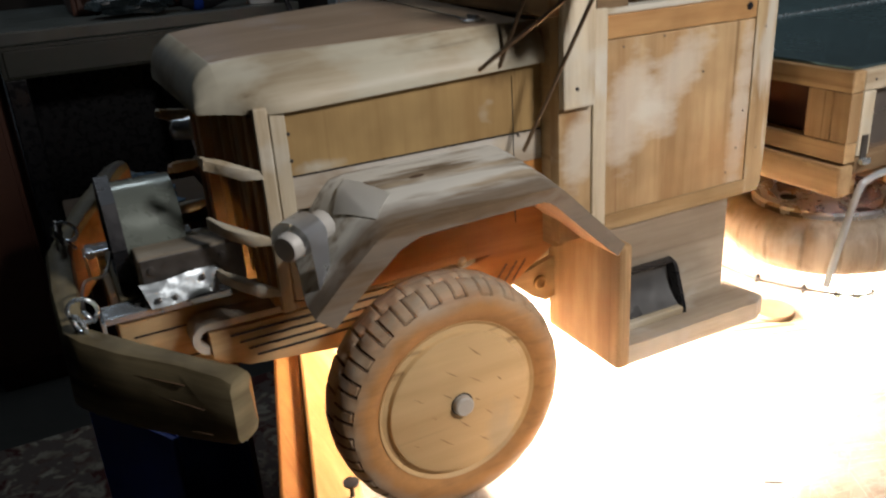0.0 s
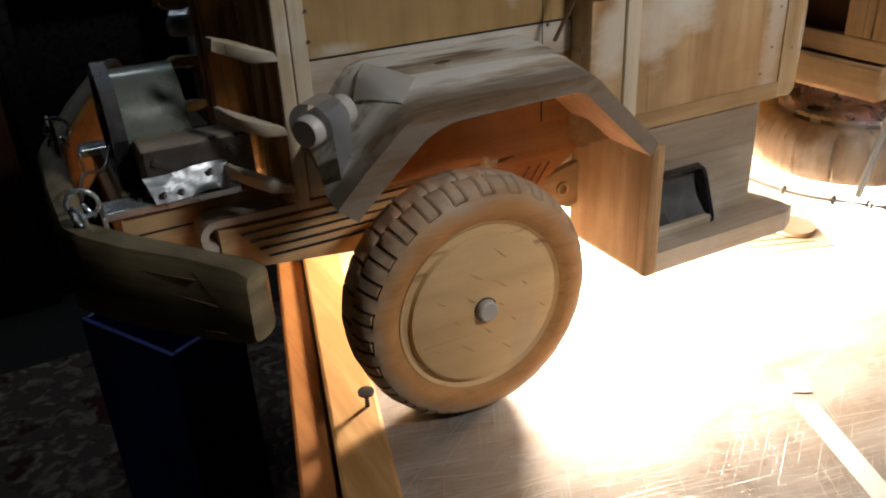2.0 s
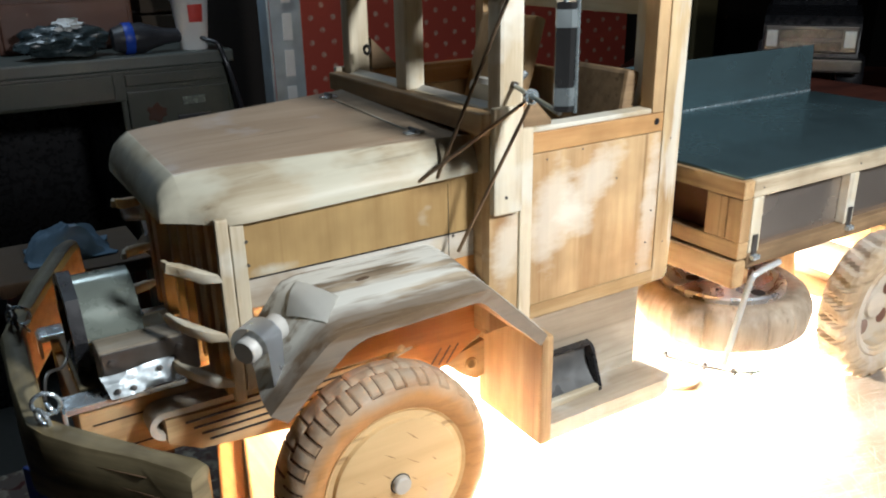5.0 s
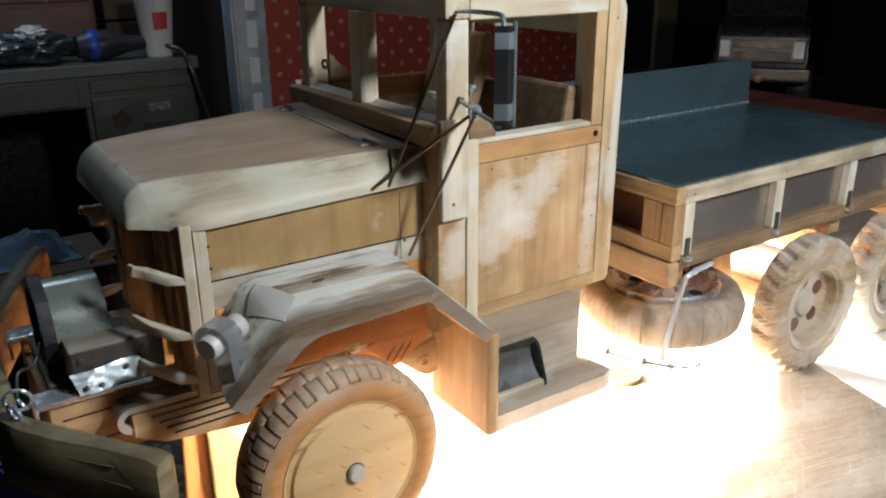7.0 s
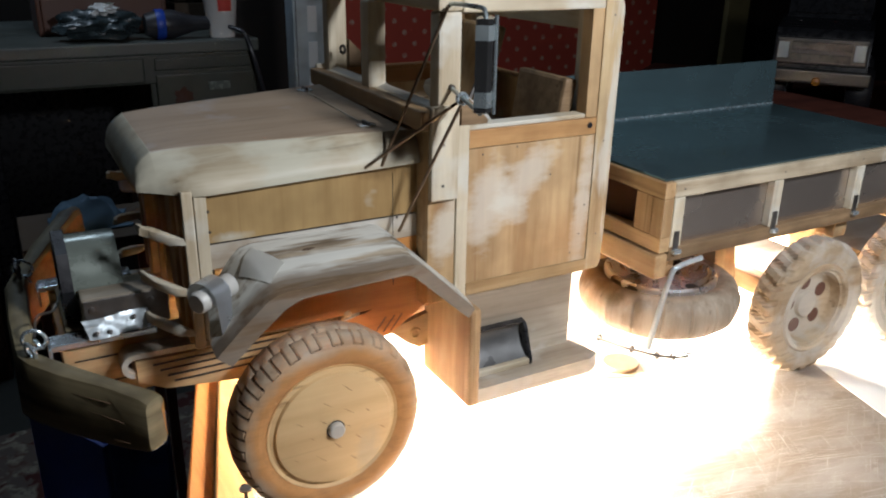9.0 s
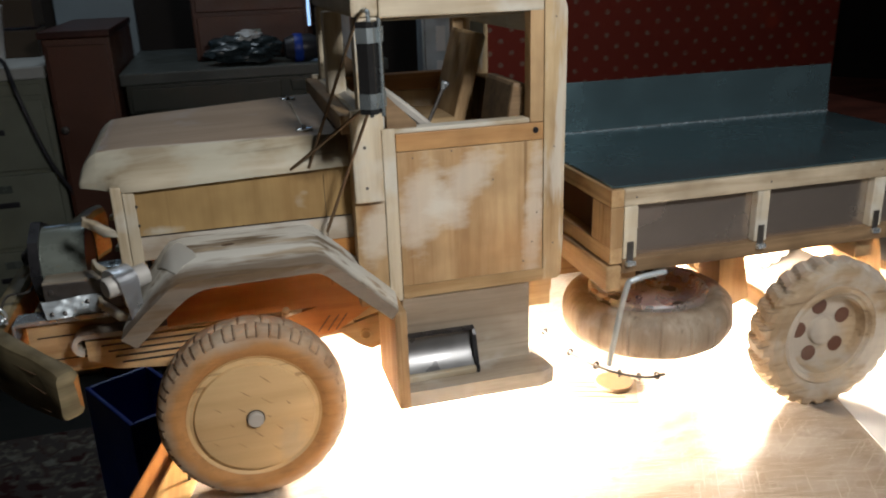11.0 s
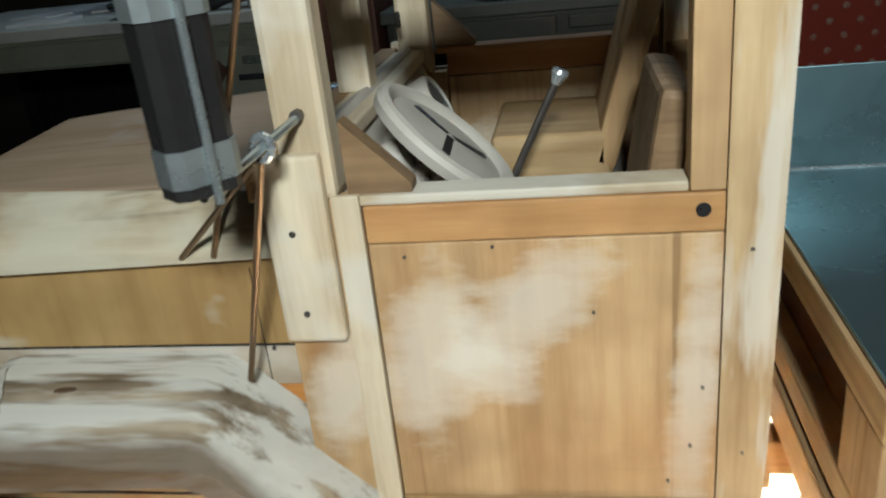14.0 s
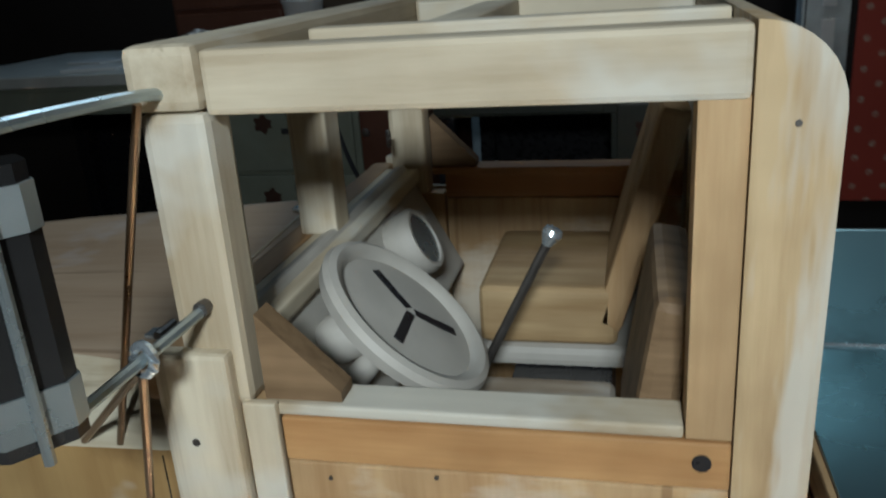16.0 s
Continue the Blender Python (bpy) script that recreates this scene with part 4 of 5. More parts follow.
for s in (lambda y: y, far):
    bm = fender_mesh()
    if s(0) != 0:
        turned(bm, Matrix.Translation((0, 2 * YC, 0)) @ Matrix.Diagonal((1, -1, 1, 1)))
    fender = part("fender", bm, [M["fender"], M["deep"]], truck, "grey-primed angular wooden fender", True)
    spot = fender_top(5.1, -0.001)
    part("knot", turned(lathe([(0, 0), (0.0028, 0), (0.0022, 0.0004), (0, 0.0005)], (0, 0, 0), "z", 14), pose(spot.x, s(spot.y), spot.z - 0.0001, 4 if s(0) == 0 else -4, 0, 8) @ Matrix.Diagonal((1.6, 0.6, 1, 1))), M["groove"], fender)
    part("mud_flap", ybox(-0.0130, -0.0040, s(-0.0315), s(0.038), -0.072, 0.0045, 0.0025), M["board_z"], truck, "orange pine rear fender plate")
    part("inner_fender", ybox(-0.165, -0.012, s(0.0180), s(0.0215), -0.004, 0.0462, 0.0005), M["deep"], truck)
    side = -1 if s(0) == 0 else 1
    near_lamp = pose(-0.1830, s(-0.0225), 0.0475, 0, -4, 34 if side == -1 else -34)
    lamp_ob = part("headlamp", turned(lathe([(0, -0.0120), (0.0056, -0.0120), (0.0066, -0.0108), (0.0070, 0.0), (0.0070, 0.016), (0, 0.016)], (0, 0, 0), "x", 32), near_lamp), M["headlamp"], truck, "small grey headlamp barrel", True)
    rows = []
    for u in np.linspace(0, 1, 26):
        a = math.pi * (1.10 - u * 1.38) if u < 0.75 else math.pi * 0.065
        py, pz = side * 0.0102 * math.cos(a), 0.0102 * math.sin(a)
        k = max(0.0, (u - 0.75) / 0.25)
        rows.append((py - side * 0.0015 * k, 0.0008 + pz - 0.025 * k, 0.004 * max(0.0, u - 0.4), 0.0064 - 0.0018 * k))
    band = bmesh.new()
    strip = [[band.verts.new((-0.0015 + back + w, yy, zz)) for w in (-wide, wide)] for yy, zz, back, wide in rows]
    for p, q in zip(strip, strip[1:]):
        band.faces.new((p[0], p[1], q[1], q[0]))
    bmesh.ops.solidify(band, geom=band.faces[:], thickness=0.0007)
    part("headlamp_band", turned(band, near_lamp), M["strap"], lamp_ob, "bright steel headlamp strap", True)


def crown_at(along):
    """The outline's parameter at a length along the crown from its front bend."""
    k, step = 3.0, 0.02 if along > 0 else -0.02
    run = 0.0
    while run < abs(along):
        run += (fender_top(k + step, 0.0) - fender_top(k, 0.0)).length
        k += step
    return k


tape, steps, cells = bmesh.new(), 10, []
for a in range(steps + 1):
    row = []
    for b in range(steps + 1):
        u, v = a / steps, b / steps
        along, y = 0.006 - 0.017 * u + 0.012 * v, 0.0105 - 0.013 * u - 0.021 * v
        k = crown_at(along)
        row.append(tape.verts.new(fender_top(k, y) + Vector((-0.0005, 0, 0.0006))))
    cells.append(row)
for p, q in zip(cells, cells[1:]):
    for k in range(steps):
        tape.faces.new((p[k], p[k + 1], q[k + 1], q[k]))
bmesh.ops.solidify(tape, geom=tape.faces[:], thickness=0.00025)
part("masking_tape", tape, M["tape"], truck, "square of pale tape on the fender", True)

# cab
cab = truck
# darker wood puts the shade between the seats into the floor
part("cab_floor", box(-0.028, 0.106, 0.012, far(0.012), 0.0, 0.008), M["weathered_shaded"], cab)
part("firewall", box(-0.0295, -0.0235, 0.006, far(0.006), -0.004, 0.1235, 0.0008), M["board_y"], cab)
for s in (lambda y: y, far):
    near = s(0) == 0
    up = 0.0 if near else 0.0125
    door = part("door", ybox(0.0008, 0.1085, s(0.0005), s(0.008), 0.001, 0.1085 + up, 0.0008), M["panel"], cab, "pine door panel smeared with white filler")
    part("door_top_rail", ybox(0.0008, 0.1085, s(0.0), s(0.008), 0.109 + up, 0.1213 + up, 0.0008), M["board_x"], door, "orange pine top rail")
    part("door_sill", ybox(-0.004, 0.0982, s(0.001), s(0.013), 0.1214 + up, 0.1246 + up, 0.0008), M["cream_x"] if near else M["board_x"], door, "thin window sill")
    part("door_bottom_rail", ybox(0.0008, 0.1085, s(-0.0006), s(0.004), 0.001, 0.0105, 0.0004), M["pine_x"], door)
    part("keyhole", lathe([(0, -0.0004), (0.0022, -0.0004), (0.0022, 0.002), (0, 0.002)], (0.1022, s(0.0) if near else s(0.0) - 0.0016, 0.116), "y", 14), M["black"], door)
    part("cowl_side", ybox(-0.03, 0.0, s(0.0008), s(0.009), 0.0, 0.124, 0.0008), M["panel"], cab, "filler-smeared cowl side")
    part("cowl_strip", ybox(-0.030, -0.0095, s(-0.0042), s(0.001), 0.0765, 0.14, 0.0014), M["cream_z"], cab, "pale screwed strip")
    for z in (0.115, 0.087):
        part("strip_screw", lathe([(0, -0.0003), (0.0011, -0.0003), (0.0011, 0.001), (0, 0.001)], (-0.0215, s(-0.0042) if near else s(-0.0042) - 0.0007, z), "y", 10), M["dark_steel"], cab)
    part("windshield_pillar", ybox(-0.0235, -0.0065, s(0.0), s(0.013), 0.124, 0.1985, 0.0025), M["cream_z"], cab, "pale rounded windshield pillar")
    part("door_edge_strip", ybox(-0.0088, 0.0002, s(-0.0012), s(0.0015), 0.0, 0.1255, 0.0006), M["cream_z"], cab, "pale strip along the door edge")
    part("window_gusset", prism([(-0.004, 0.1247 + up), (0.0165, 0.1247 + up), (0.0165, 0.1275 + up), (-0.004, 0.148 + up)], "y", *sorted((s(0.003), s(0.011))), 0.0006), M["weathered_shaded"], cab, "triangular window gusset")
    part("window_rear_post", ybox(0.0985, 0.1085, s(0.0006), s(0.012), 0.1216 + up, 0.1985, 0.0005), M["board_z"], cab)
    part("roof_side_rail", ybox(-0.006, 0.1085, s(0.0), s(0.013), 0.1975, 0.212, 0.0015), M["cream_x"], cab, "pale roof side rail")
    part("roof_inner_rail", ybox(0.004, 0.1085, s(0.040), s(0.048), 0.193, 0.2125, 0.001), M["cream_x"], cab)
    part("lower_panel", ybox(0.0, 0.0985, s(0.0018), s(0.010), -0.062, 0.0005, 0.0008), M["greyboard"], cab, "grey-primed panel under the door")
    part("running_board", prism([(-0.004, s(-0.029)), (0.098, s(-0.029)), (0.108, s(-0.024)), (0.104, s(0.012)), (-0.004, s(0.012))], "z", -0.0725, -0.0605, 0.002), M["greyboard"], cab, "grey-primed running board")
    bow = [(0.0016 - 0.0145 * k ** 2.4, -0.0300 - 0.0275 * k) for k in np.linspace(0, 1, 9)]
    scoop = [(s(y), z) for y, z in bow] + [(s(y + 0.0014), z - 0.0012) for y, z in bow[::-1]]
    step = part("step_pocket", prism(scoop, "x", -0.003, 0.0505), M["pocket"], cab, "dull steel step pocket let into the panel", True)
    cheek = [(0.0018, -0.0285), (-0.0040, -0.0300), (-0.0062, -0.0330), (-0.0150, -0.0570), (-0.0150, -0.0602), (0.0018, -0.0602)]
    part("pocket_cheek", prism([(s(y), z) for y, z in cheek], "x", 0.0505, 0.0530, 0.0007), M["black"], step, "black rounded end plate")
    part("pocket_brow", ybox(-0.003, 0.0504, s(-0.0042), s(0.0018), -0.0300, -0.0282, 0.0006), M["black"], step)
    part("step_ledge", ybox(-0.003, 0.0504, s(-0.0152), s(-0.0105), -0.0604, -0.0555, 0.0010), M["cream_x"], step, "pale worn wooden ledge")
part("windshield_sill", box(-0.036, -0.026, 0.0, far(0.0), 0.124, 0.137, 0.0015), M["board_y"], cab, "dark-edged windshield sill")
part("windshield_inner_sill", box(-0.026, -0.010, 0.013, far(0.013), 0.131, 0.137, 0.001), M["cream_y"], cab)
part("windshield_centre_post", box(-0.030, -0.016, YC - 0.007, YC + 0.007, 0.137, 0.1985, 0.0012), M["cream_z"], cab)
part("roof_header", box(-0.0245, -0.0065, -0.001, far(-0.001), 0.1985, 0.2135, 0.0025), M["cream_y"], cab, "pale rounded roof header")
part("roof_centre_bar", box(0.03, 0.044, 0.048, far(0.048), 0.196, 0.2115, 0.001), M["cream_y"], cab)


def rear_wall():
    """Thick back wall with a rounded top edge, its window cut out as four pieces."""
    bend = [(0.1088 + 0.0167 * math.cos(a), 0.1955 + 0.017 * math.sin(a)) for a in np.linspace(0, math.pi / 2, 9)]
    return [(0.1088, 0.0012), (0.1195, 0.0012), (0.1215, 0.0022), (0.1232, 0.006), (0.1243, 0.03), *bend]


for s in (lambda y: y, far):
    part("rear_corner_post", prism(rear_wall(), "y", *sorted((s(0.0), s(0.03))), 0.0009, 2), M["post"], cab, "pale rounded rear corner post")
    part("corner_nail", lathe([(0, -0.0003), (0.0007, -0.0003), (0.0007, 0.0006), (0, 0.0006)], (0.1170, s(0.0) if s(0) == 0 else s(0.0) - 0.0003, 0.193), "y", 8), M["dark_steel"], cab)
part("rear_panel", box(0.1100, 0.1240, 0.0302, far(0.0302), 0.0, 0.135, 0.001), M["panel"], cab)
part("rear_top_panel", prism([(p[0], p[1]) for p in rear_wall() if p[1] > 0.179] + [(0.1092, 0.181)], "y", 0.0302, far(0.0302)), M["cream_y"], cab)

# inside the cab
part("dashboard", turned(box(-0.007, 0.007, 0.014, far(0.014), -0.028, 0.028, 0.002), pose(-0.010, 0, 0.112, 0, -28, 0)), M["dash"], cab, "grey-primed dashboard")
for y, r in ((0.050, 0.008), (0.075, 0.008), (0.134, 0.0138)):
    spot = pose(-0.003, y, 0.118, 0, -28, 0)
    g = part("gauge", turned(lathe([(0, -0.002), (r - 0.001, -0.002), (r, 0.001), (r, 0.0085), (r - 0.0013, 0.0105), (r - 0.0028, 0.0105), (r - 0.0032, 0.0090), (0, 0.0090)], (0, 0, 0), "x", 28), spot), M["dash"], cab, "round primed gauge housing", True)
    part("gauge_face", turned(lathe([(0, 0.0092), (r - 0.0034, 0.0092), (r - 0.0034, 0.0098), (0, 0.0100)], (0, 0, 0), "x", 24), spot), M["band"], g, "dull steel gauge face")


def steering_wheel():
    bm = lathe([(0.0, 0.0022), (0.006, 0.0016), (0.0205, 0.0004), (0.0218, 0.0022), (0.0238, 0.0030), (0.0256, 0.0022), (0.0264, 0.0004), (0.0255, -0.0026), (0.0, -0.0045)], (0, 0, 0), "z", 48)
    return turned(bm, pose(0.021, 0.050, 0.127, 0, 42, 4) @ Matrix.Diagonal((1.16, 1.16, 1.1, 1)))


wheel_ob = part("steering_wheel", steering_wheel(), M["dash"], cab, "pale wooden steering wheel with slots", True)
for k in range(3):
    a = radians(30 + 120 * k)
    part("wheel_slot", turned(box(-0.0088, 0.0080, -0.0016, 0.0016, 0.0009, 0.0014, 0.0002), pose(0.021, 0.050, 0.127, 0, 42, 4) @ pose(0, 0, 0.0002) @ pose(0.0100 * math.cos(a), 0.0100 * math.sin(a), 0.0004, 0, 2.5, math.degrees(a))), M["black"], wheel_ob)
part("steering_column", tube([(-0.006, 0.048, 0.095), (0.020, 0.05, 0.1255)], 0.004, 12), M["dash"], cab, smooth=True)
lever = part("gear_lever", tube([(0.026, 0.088, 0.07), (0.0595, 0.089, 0.137)], 0.0016, 8), M["dark_steel"], cab, "steel screw as gear lever", True)
part("screw_head", turned(lathe([(0, 0.0035), (0.0030, 0.0030), (0.0036, 0.0015), (0.0018, -0.003), (0, -0.003)], (0, 0, 0), "z", 16), pose(0.0605, 0.0892, 0.139, 0, 26, 0)), M["steel"], lever, smooth=True)
for y0, y1, tall, back in ((0.018, 0.080, 0.058, 0.0885), (0.121, 0.192, 0.088, 0.0775)):
    seat = part("seat", box(0.0285 if y0 > 0.1 else 0.030, 0.082, y0, y1, 0.0835, 0.1075 if y0 > 0.1 else 0.0925, 0.004, 3), M["pine_x"] if y0 > 0.1 else M["greyboard"], cab, "plain wooden seat block")
    part("seat_edge", box(0.0285, 0.090, y0 - 0.001, y1 + 0.001, 0.0745, 0.0832, 0.003), M["dash"], seat, "grey-primed seat base")
    # near backrest takes the darker wood in place of its shadow
    part("seat_back", turned(box(-0.0055, 0.0055, y0, y1, 0.0, tall, 0.003), pose(back, 0, 0.090, 0, 16 if back < 0.08 else 9, 0)), M["board_z"] if back < 0.08 else M["weathered_shaded"], seat, "tilted pine backrest")
# black block standing for the dark gap below the seats
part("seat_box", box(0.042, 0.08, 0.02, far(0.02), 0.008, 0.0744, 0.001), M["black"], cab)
part("corner_bolt", torus((-0.018, 0.174, 0.155), (1, 0.3, 0), 0.003, 0.0012, 12), M["dark_steel"], cab)

# mirror and its rods, on one side only
for s in (lambda y: y,):
    MP = pose(-0.0225, s(-0.052), 0, 0, 0, -38 if s(0) == 0 else 38)
    slab = [(-0.0040, -0.0088), (0.0030, -0.0088), (0.0055, -0.006), (0.0055, 0.006), (0.0030, 0.0088), (-0.0040, 0.0088)]
    mirror = part("mirror", turned(prism(slab, "z", 0.1465, 0.1995, 0.001), MP), M["mirror"], cab, "dark mirror block with steel bands")
    for z0, z1 in ((0.1495, 0.1585), (0.1875, 0.196)):
        part("mirror_band", turned(prism([(1.07 * p + 0.0002, 1.05 * q) for p, q in slab], "z", z0, z1, 0.0005), MP), M["band"], mirror, "bright folded steel band")
    part("mirror_wire", turned(tube([(0.0068, 0, 0.1445), (0.0068, 0, 0.201)], 0.0012), MP), M["band"], mirror, smooth=True)
    part("mirror_arm", tube(arc([(-0.016, s(0.004), 0.201), (-0.017, s(-0.006), 0.2035), (-0.0215, s(-0.044), 0.2045), (-0.0225, s(-0.052), 0.2030), (-0.0225, s(-0.053), 0.198)]), 0.0014), M["band"], cab, "bent steel mirror arm", True)
    part("mirror_lower_arm", tube([(-0.0145, s(-0.001), 0.151), (-0.0235, s(-0.052), 0.1445)], 0.0014), M["band"], cab, smooth=True)
    part("mirror_clamp", torus((-0.0185, s(-0.022), 0.148), (0.3, 1, -0.2), 0.0033, 0.0013, 12), M["steel"], cab, "wire clamp", True)
    part("pillar_bolt", lathe([(0, -0.003), (0.002, -0.003), (0.002, 0.001), (0, 0.001)], (-0.0145, s(0.0), 0.1515), "y", 8), M["dark_steel"], cab)
    part("mirror_stay", tube([(-0.050, s(0.004), 0.057), (-0.0185, s(-0.023), 0.147)], 0.0011), M["rod"], cab, "thin coppery stay rod", True)
    part("mirror_stay", tube([(-0.070, s(0.013), 0.101), (-0.018, s(-0.021), 0.1475)], 0.0011), M["rod"], cab, "thin coppery stay rod", True)
    part("mirror_stay", tube([(-0.058, s(0.013), 0.101), (-0.020, s(-0.004), 0.2015)], 0.0011), M["rod"], cab, "thin coppery stay rod", True)

# the cargo bed
X0, X1 = 0.147, 0.545
YN = -0.0445
for s in (lambda y: y, far):
    part("bed_side_rail", ybox(X0 + 0.004, X1, s(YN), s(YN + 0.010), 0.066, 0.0785, 0.0012), M["greyrail"], truck, "pale worn bed side rail")
    part("bed_lower_rail", ybox(X0 + 0.004, X1, s(YN), s(YN + 0.012), 0.016, 0.027, 0.0012), M["weathered_shaded"], truck, "brown lower bed rail")
    part("bed_side_panel", ybox(X0 + 0.006, X1, s(YN + 0.007), s(YN + 0.010), 0.027, 0.066, 0), M["panel_metal"], truck, "bare metal recessed side panel")
    for x in (X0 + 0.0045, 0.258, 0.36, 0.445, 0.534):
        post = part("bed_post", ybox(x, x + 0.0105, s(YN), s(YN + 0.007), 0.0272, 0.0658, 0.0008), M["cream_z"], truck)
        clip = part("corner_clip", ybox(x + 0.0025, x + 0.0075, s(YN - 0.0012), s(YN), 0.0260, 0.0400, 0.0005), M["dark_steel"], post, "small dark steel clip")
        part("clip_lip", ybox(x + 0.0015, x + 0.0085, s(YN - 0.0040), s(YN), 0.0225, 0.0258, 0.0006), M["steel"], clip, "bright bent lip")
    for x in (0.160, 0.268, 0.365, 0.455):
        part("rail_nail", lathe([(0, -0.0003), (0.0008, -0.0003), (0.0008, 0.0005), (0, 0.0005)], (x, s(YN) if s(0) == 0 else s(YN) - 0.0002, 0.0722), "y", 8), M["dark_steel"], truck)
part("bed_front_top_rail", box(X0 - 0.006, X0 + 0.004, YN, far(YN), 0.066, 0.0785, 0.0012), M["board_y"], truck)
part("bed_front_low_rail", box(X0 - 0.006, X0 + 0.004, YN, far(YN), 0.024, 0.036, 0.0012), M["board_y"], truck)
part("bed_front_sill", box(X0 - 0.008, X0 + 0.004, YN, far(YN), 0.003, 0.0225, 0.002), M["board_y"], truck)
for y0, y1 in ((YN, YN + 0.012), (YN + 0.0125, YN + 0.03), (far(YN + 0.03), far(YN + 0.0125)), (far(YN + 0.012), far(YN))):
    part("bed_front_post", box(X0 - 0.006, X0 + 0.004, y0, y1, 0.0362, 0.0658, 0.0008), M["board_z"], truck)
part("bed_front_panel", box(X0 + 0.004, X0 + 0.007, YN + 0.012, far(YN + 0.012), 0.03, 0.068, 0), M["brown"], truck)
part("bed_floor", box(X0 - 0.004, X1, YN + 0.004, far(YN + 0.004), 0.0775, 0.0788, 0), M["redwood"], truck, "dark reddish bed boards")
sheet = part("bed_sheet", box(X0 - 0.004, 0.462, YN + 0.003, 0.135, 0.0790, 0.0806, 0.0004), M["zinc"], truck, "blue-grey sheet metal folded up along one side")
part("sheet_upright", turned(box(X0 - 0.004, 0.462, -0.0008, 0.0008, 0.0, 0.0455, 0.0004), pose(0, 0.1355, 0.0806, -3, 0, 0)), M["zinc"], sheet, "upright fold of the metal sheet")
part("sheet_fold", tube([(X0 - 0.004, 0.1345, 0.0812), (0.462, 0.1345, 0.0812)], 0.0009, 6), M["steel"], sheet, "bright bent edge", True)
for x in (0.152, 0.36, 0.46, 0.525):
    part("bed_bearer", box(x, x + 0.016, YN + 0.01, far(YN + 0.01), -0.002, 0.016, 0.001), M["board_y"], truck)

# spare wheel hung under the bed
c = (0.208, 0.018, -0.0440)
ring = [(0.0545 + 0.0140 * math.cos(a) * (1.0 if math.cos(a) > 0 else 0.9), 0.0185 * math.copysign(abs(math.sin(a)) ** 0.85, math.sin(a))) for a in np.linspace(-math.pi, math.pi, 25)]


def worn(i, k, r, h):
    deep = 0.0016 * (0.5 + 0.5 * math.sin(i // 8 * 3.1)) if i % 8 == 0 and 9 <= k <= 16 else 0.0
    return r - deep + 0.0004 * math.sin(i * 0.21 + k), h


spare = part("spare_wheel", lathe([*ring[:-1], ring[0]], c, "z", 288, wave=worn), M["spare"], truck, "carved spare wheel hung flat under the bed", True)
part("spare_dish", lathe([(0.0475, 0.0155), (0.0478, 0.0195), (0.0460, 0.0212), (0.0435, 0.0205), (0.0395, 0.0130), (0.0320, 0.0085), (0.0200, 0.0095), (0.0120, 0.0150), (0.0, 0.0165)], c, "z", 64), M["dish"], spare, "polished steel dish", True)
for k in range(5):
    a = 0.35 + 1.2566 * k
    part("dish_hole", turned(lathe([(0, 0), (0.0058, 0), (0.0058, 0.0008), (0, 0.0008)], (0, 0, 0), "z", 16), pose(c[0] + 0.028 * math.cos(a), c[1] + 0.028 * math.sin(a), c[2] + 0.0087)), M["black"], spare)
part("spare_strap", tube(arc([(0.185, -0.046, 0.014), (0.160, -0.048, 0.012), (0.153, -0.047, 0.002), (0.146, -0.040, -0.058)]), 0.0022), M["galv"], truck, "bent steel spare wheel strap", True)
for line in ([(0.146, -0.042, -0.062), (0.138, -0.012, -0.066), (0.130, 0.02, -0.066), (0.124, 0.06, -0.060)], [(0.146, -0.042, -0.062), (0.160, -0.046, -0.066), (0.176, -0.047, -0.070), (0.192, -0.043, -0.072)]):
    wire = part("spare_wire", tube(arc(line), 0.0011, 6), M["dark_steel"], truck, "thin wire of the spare wheel carrier", True)
    for u, v in zip(line[:-1], line[1:]):
        mid = (Vector(u) + Vector(v)) / 2
        part("wire_clip", torus(mid, Vector(v) - Vector(u), 0.0024, 0.0009, 12, 6), M["dark_steel"], wire, smooth=True)

# ---- the bench and what lies on it ----
bench = thing("workbench", (0.3, 0.1, FLOOR), "low workbench with a scratched shiny brown top", "workbench")
part("bench_top", prism([(-0.379, -0.75), (1.25, -0.75), (1.25, 0.55), (-0.028, 0.55)], "z", BENCH - 0.03, BENCH, 0.002), M["bench"], bench, "scratched shiny bench sheet")
for x0, x1 in ((-0.28, 1.15), (0.05, 1.15)):
    y = -0.68 if x0 < 0 else 0.48
    for x in (x0, x1):
        part("bench_leg", box(x - 0.03, x + 0.03, y - 0.03, y + 0.03, FLOOR, BENCH - 0.03, 0.003), M["stud"], bench)
solid("edge_board", turned(box(-0.0140, 0.0140, -0.80, 0.50, -0.036, 0.0, 0.0022), pose(-0.1905, 0.0, BENCH + 0.001, 0, 0, -15.0) @ pose(0.0145, 0, 0)), M["stud"], "yellow pine stud laid along the bench end", "board")
# added lath in a darker tone, along the stud's outer side
solid("edge_board", turned(box(-0.0095, 0.0095, -0.80, 0.50, -0.036, -0.004, 0.0022), pose(-0.1905, 0.0, BENCH + 0.001, 0, 0, -15.0) @ pose(-0.0095, 0, 0)), M["stud_dark"], "darker orange pine lath added beside the stud at the bench end", "board")
nail = solid("screw_nail", lathe([(0, 0.0), (0.0014, 0.0), (0.0012, 0.007), (0.0045, 0.0085), (0.0046, 0.0098), (0, 0.0102)], (-0.1655, 0.0085, BENCH + 0.001), "z", 16), M["black"], "black flat-headed nail standing in the board", "nail", smooth=True)
solid("wooden_disc", lathe([(0, 0.0007), (0.016, 0.0007), (0.017, 0.0022), (0.016, 0.0045), (0, 0.0045)], (0.192, 0.0375, BENCH), "z", 40), M["turned_disc"], "small round wooden disc lying on the bench", "disc", smooth=True)
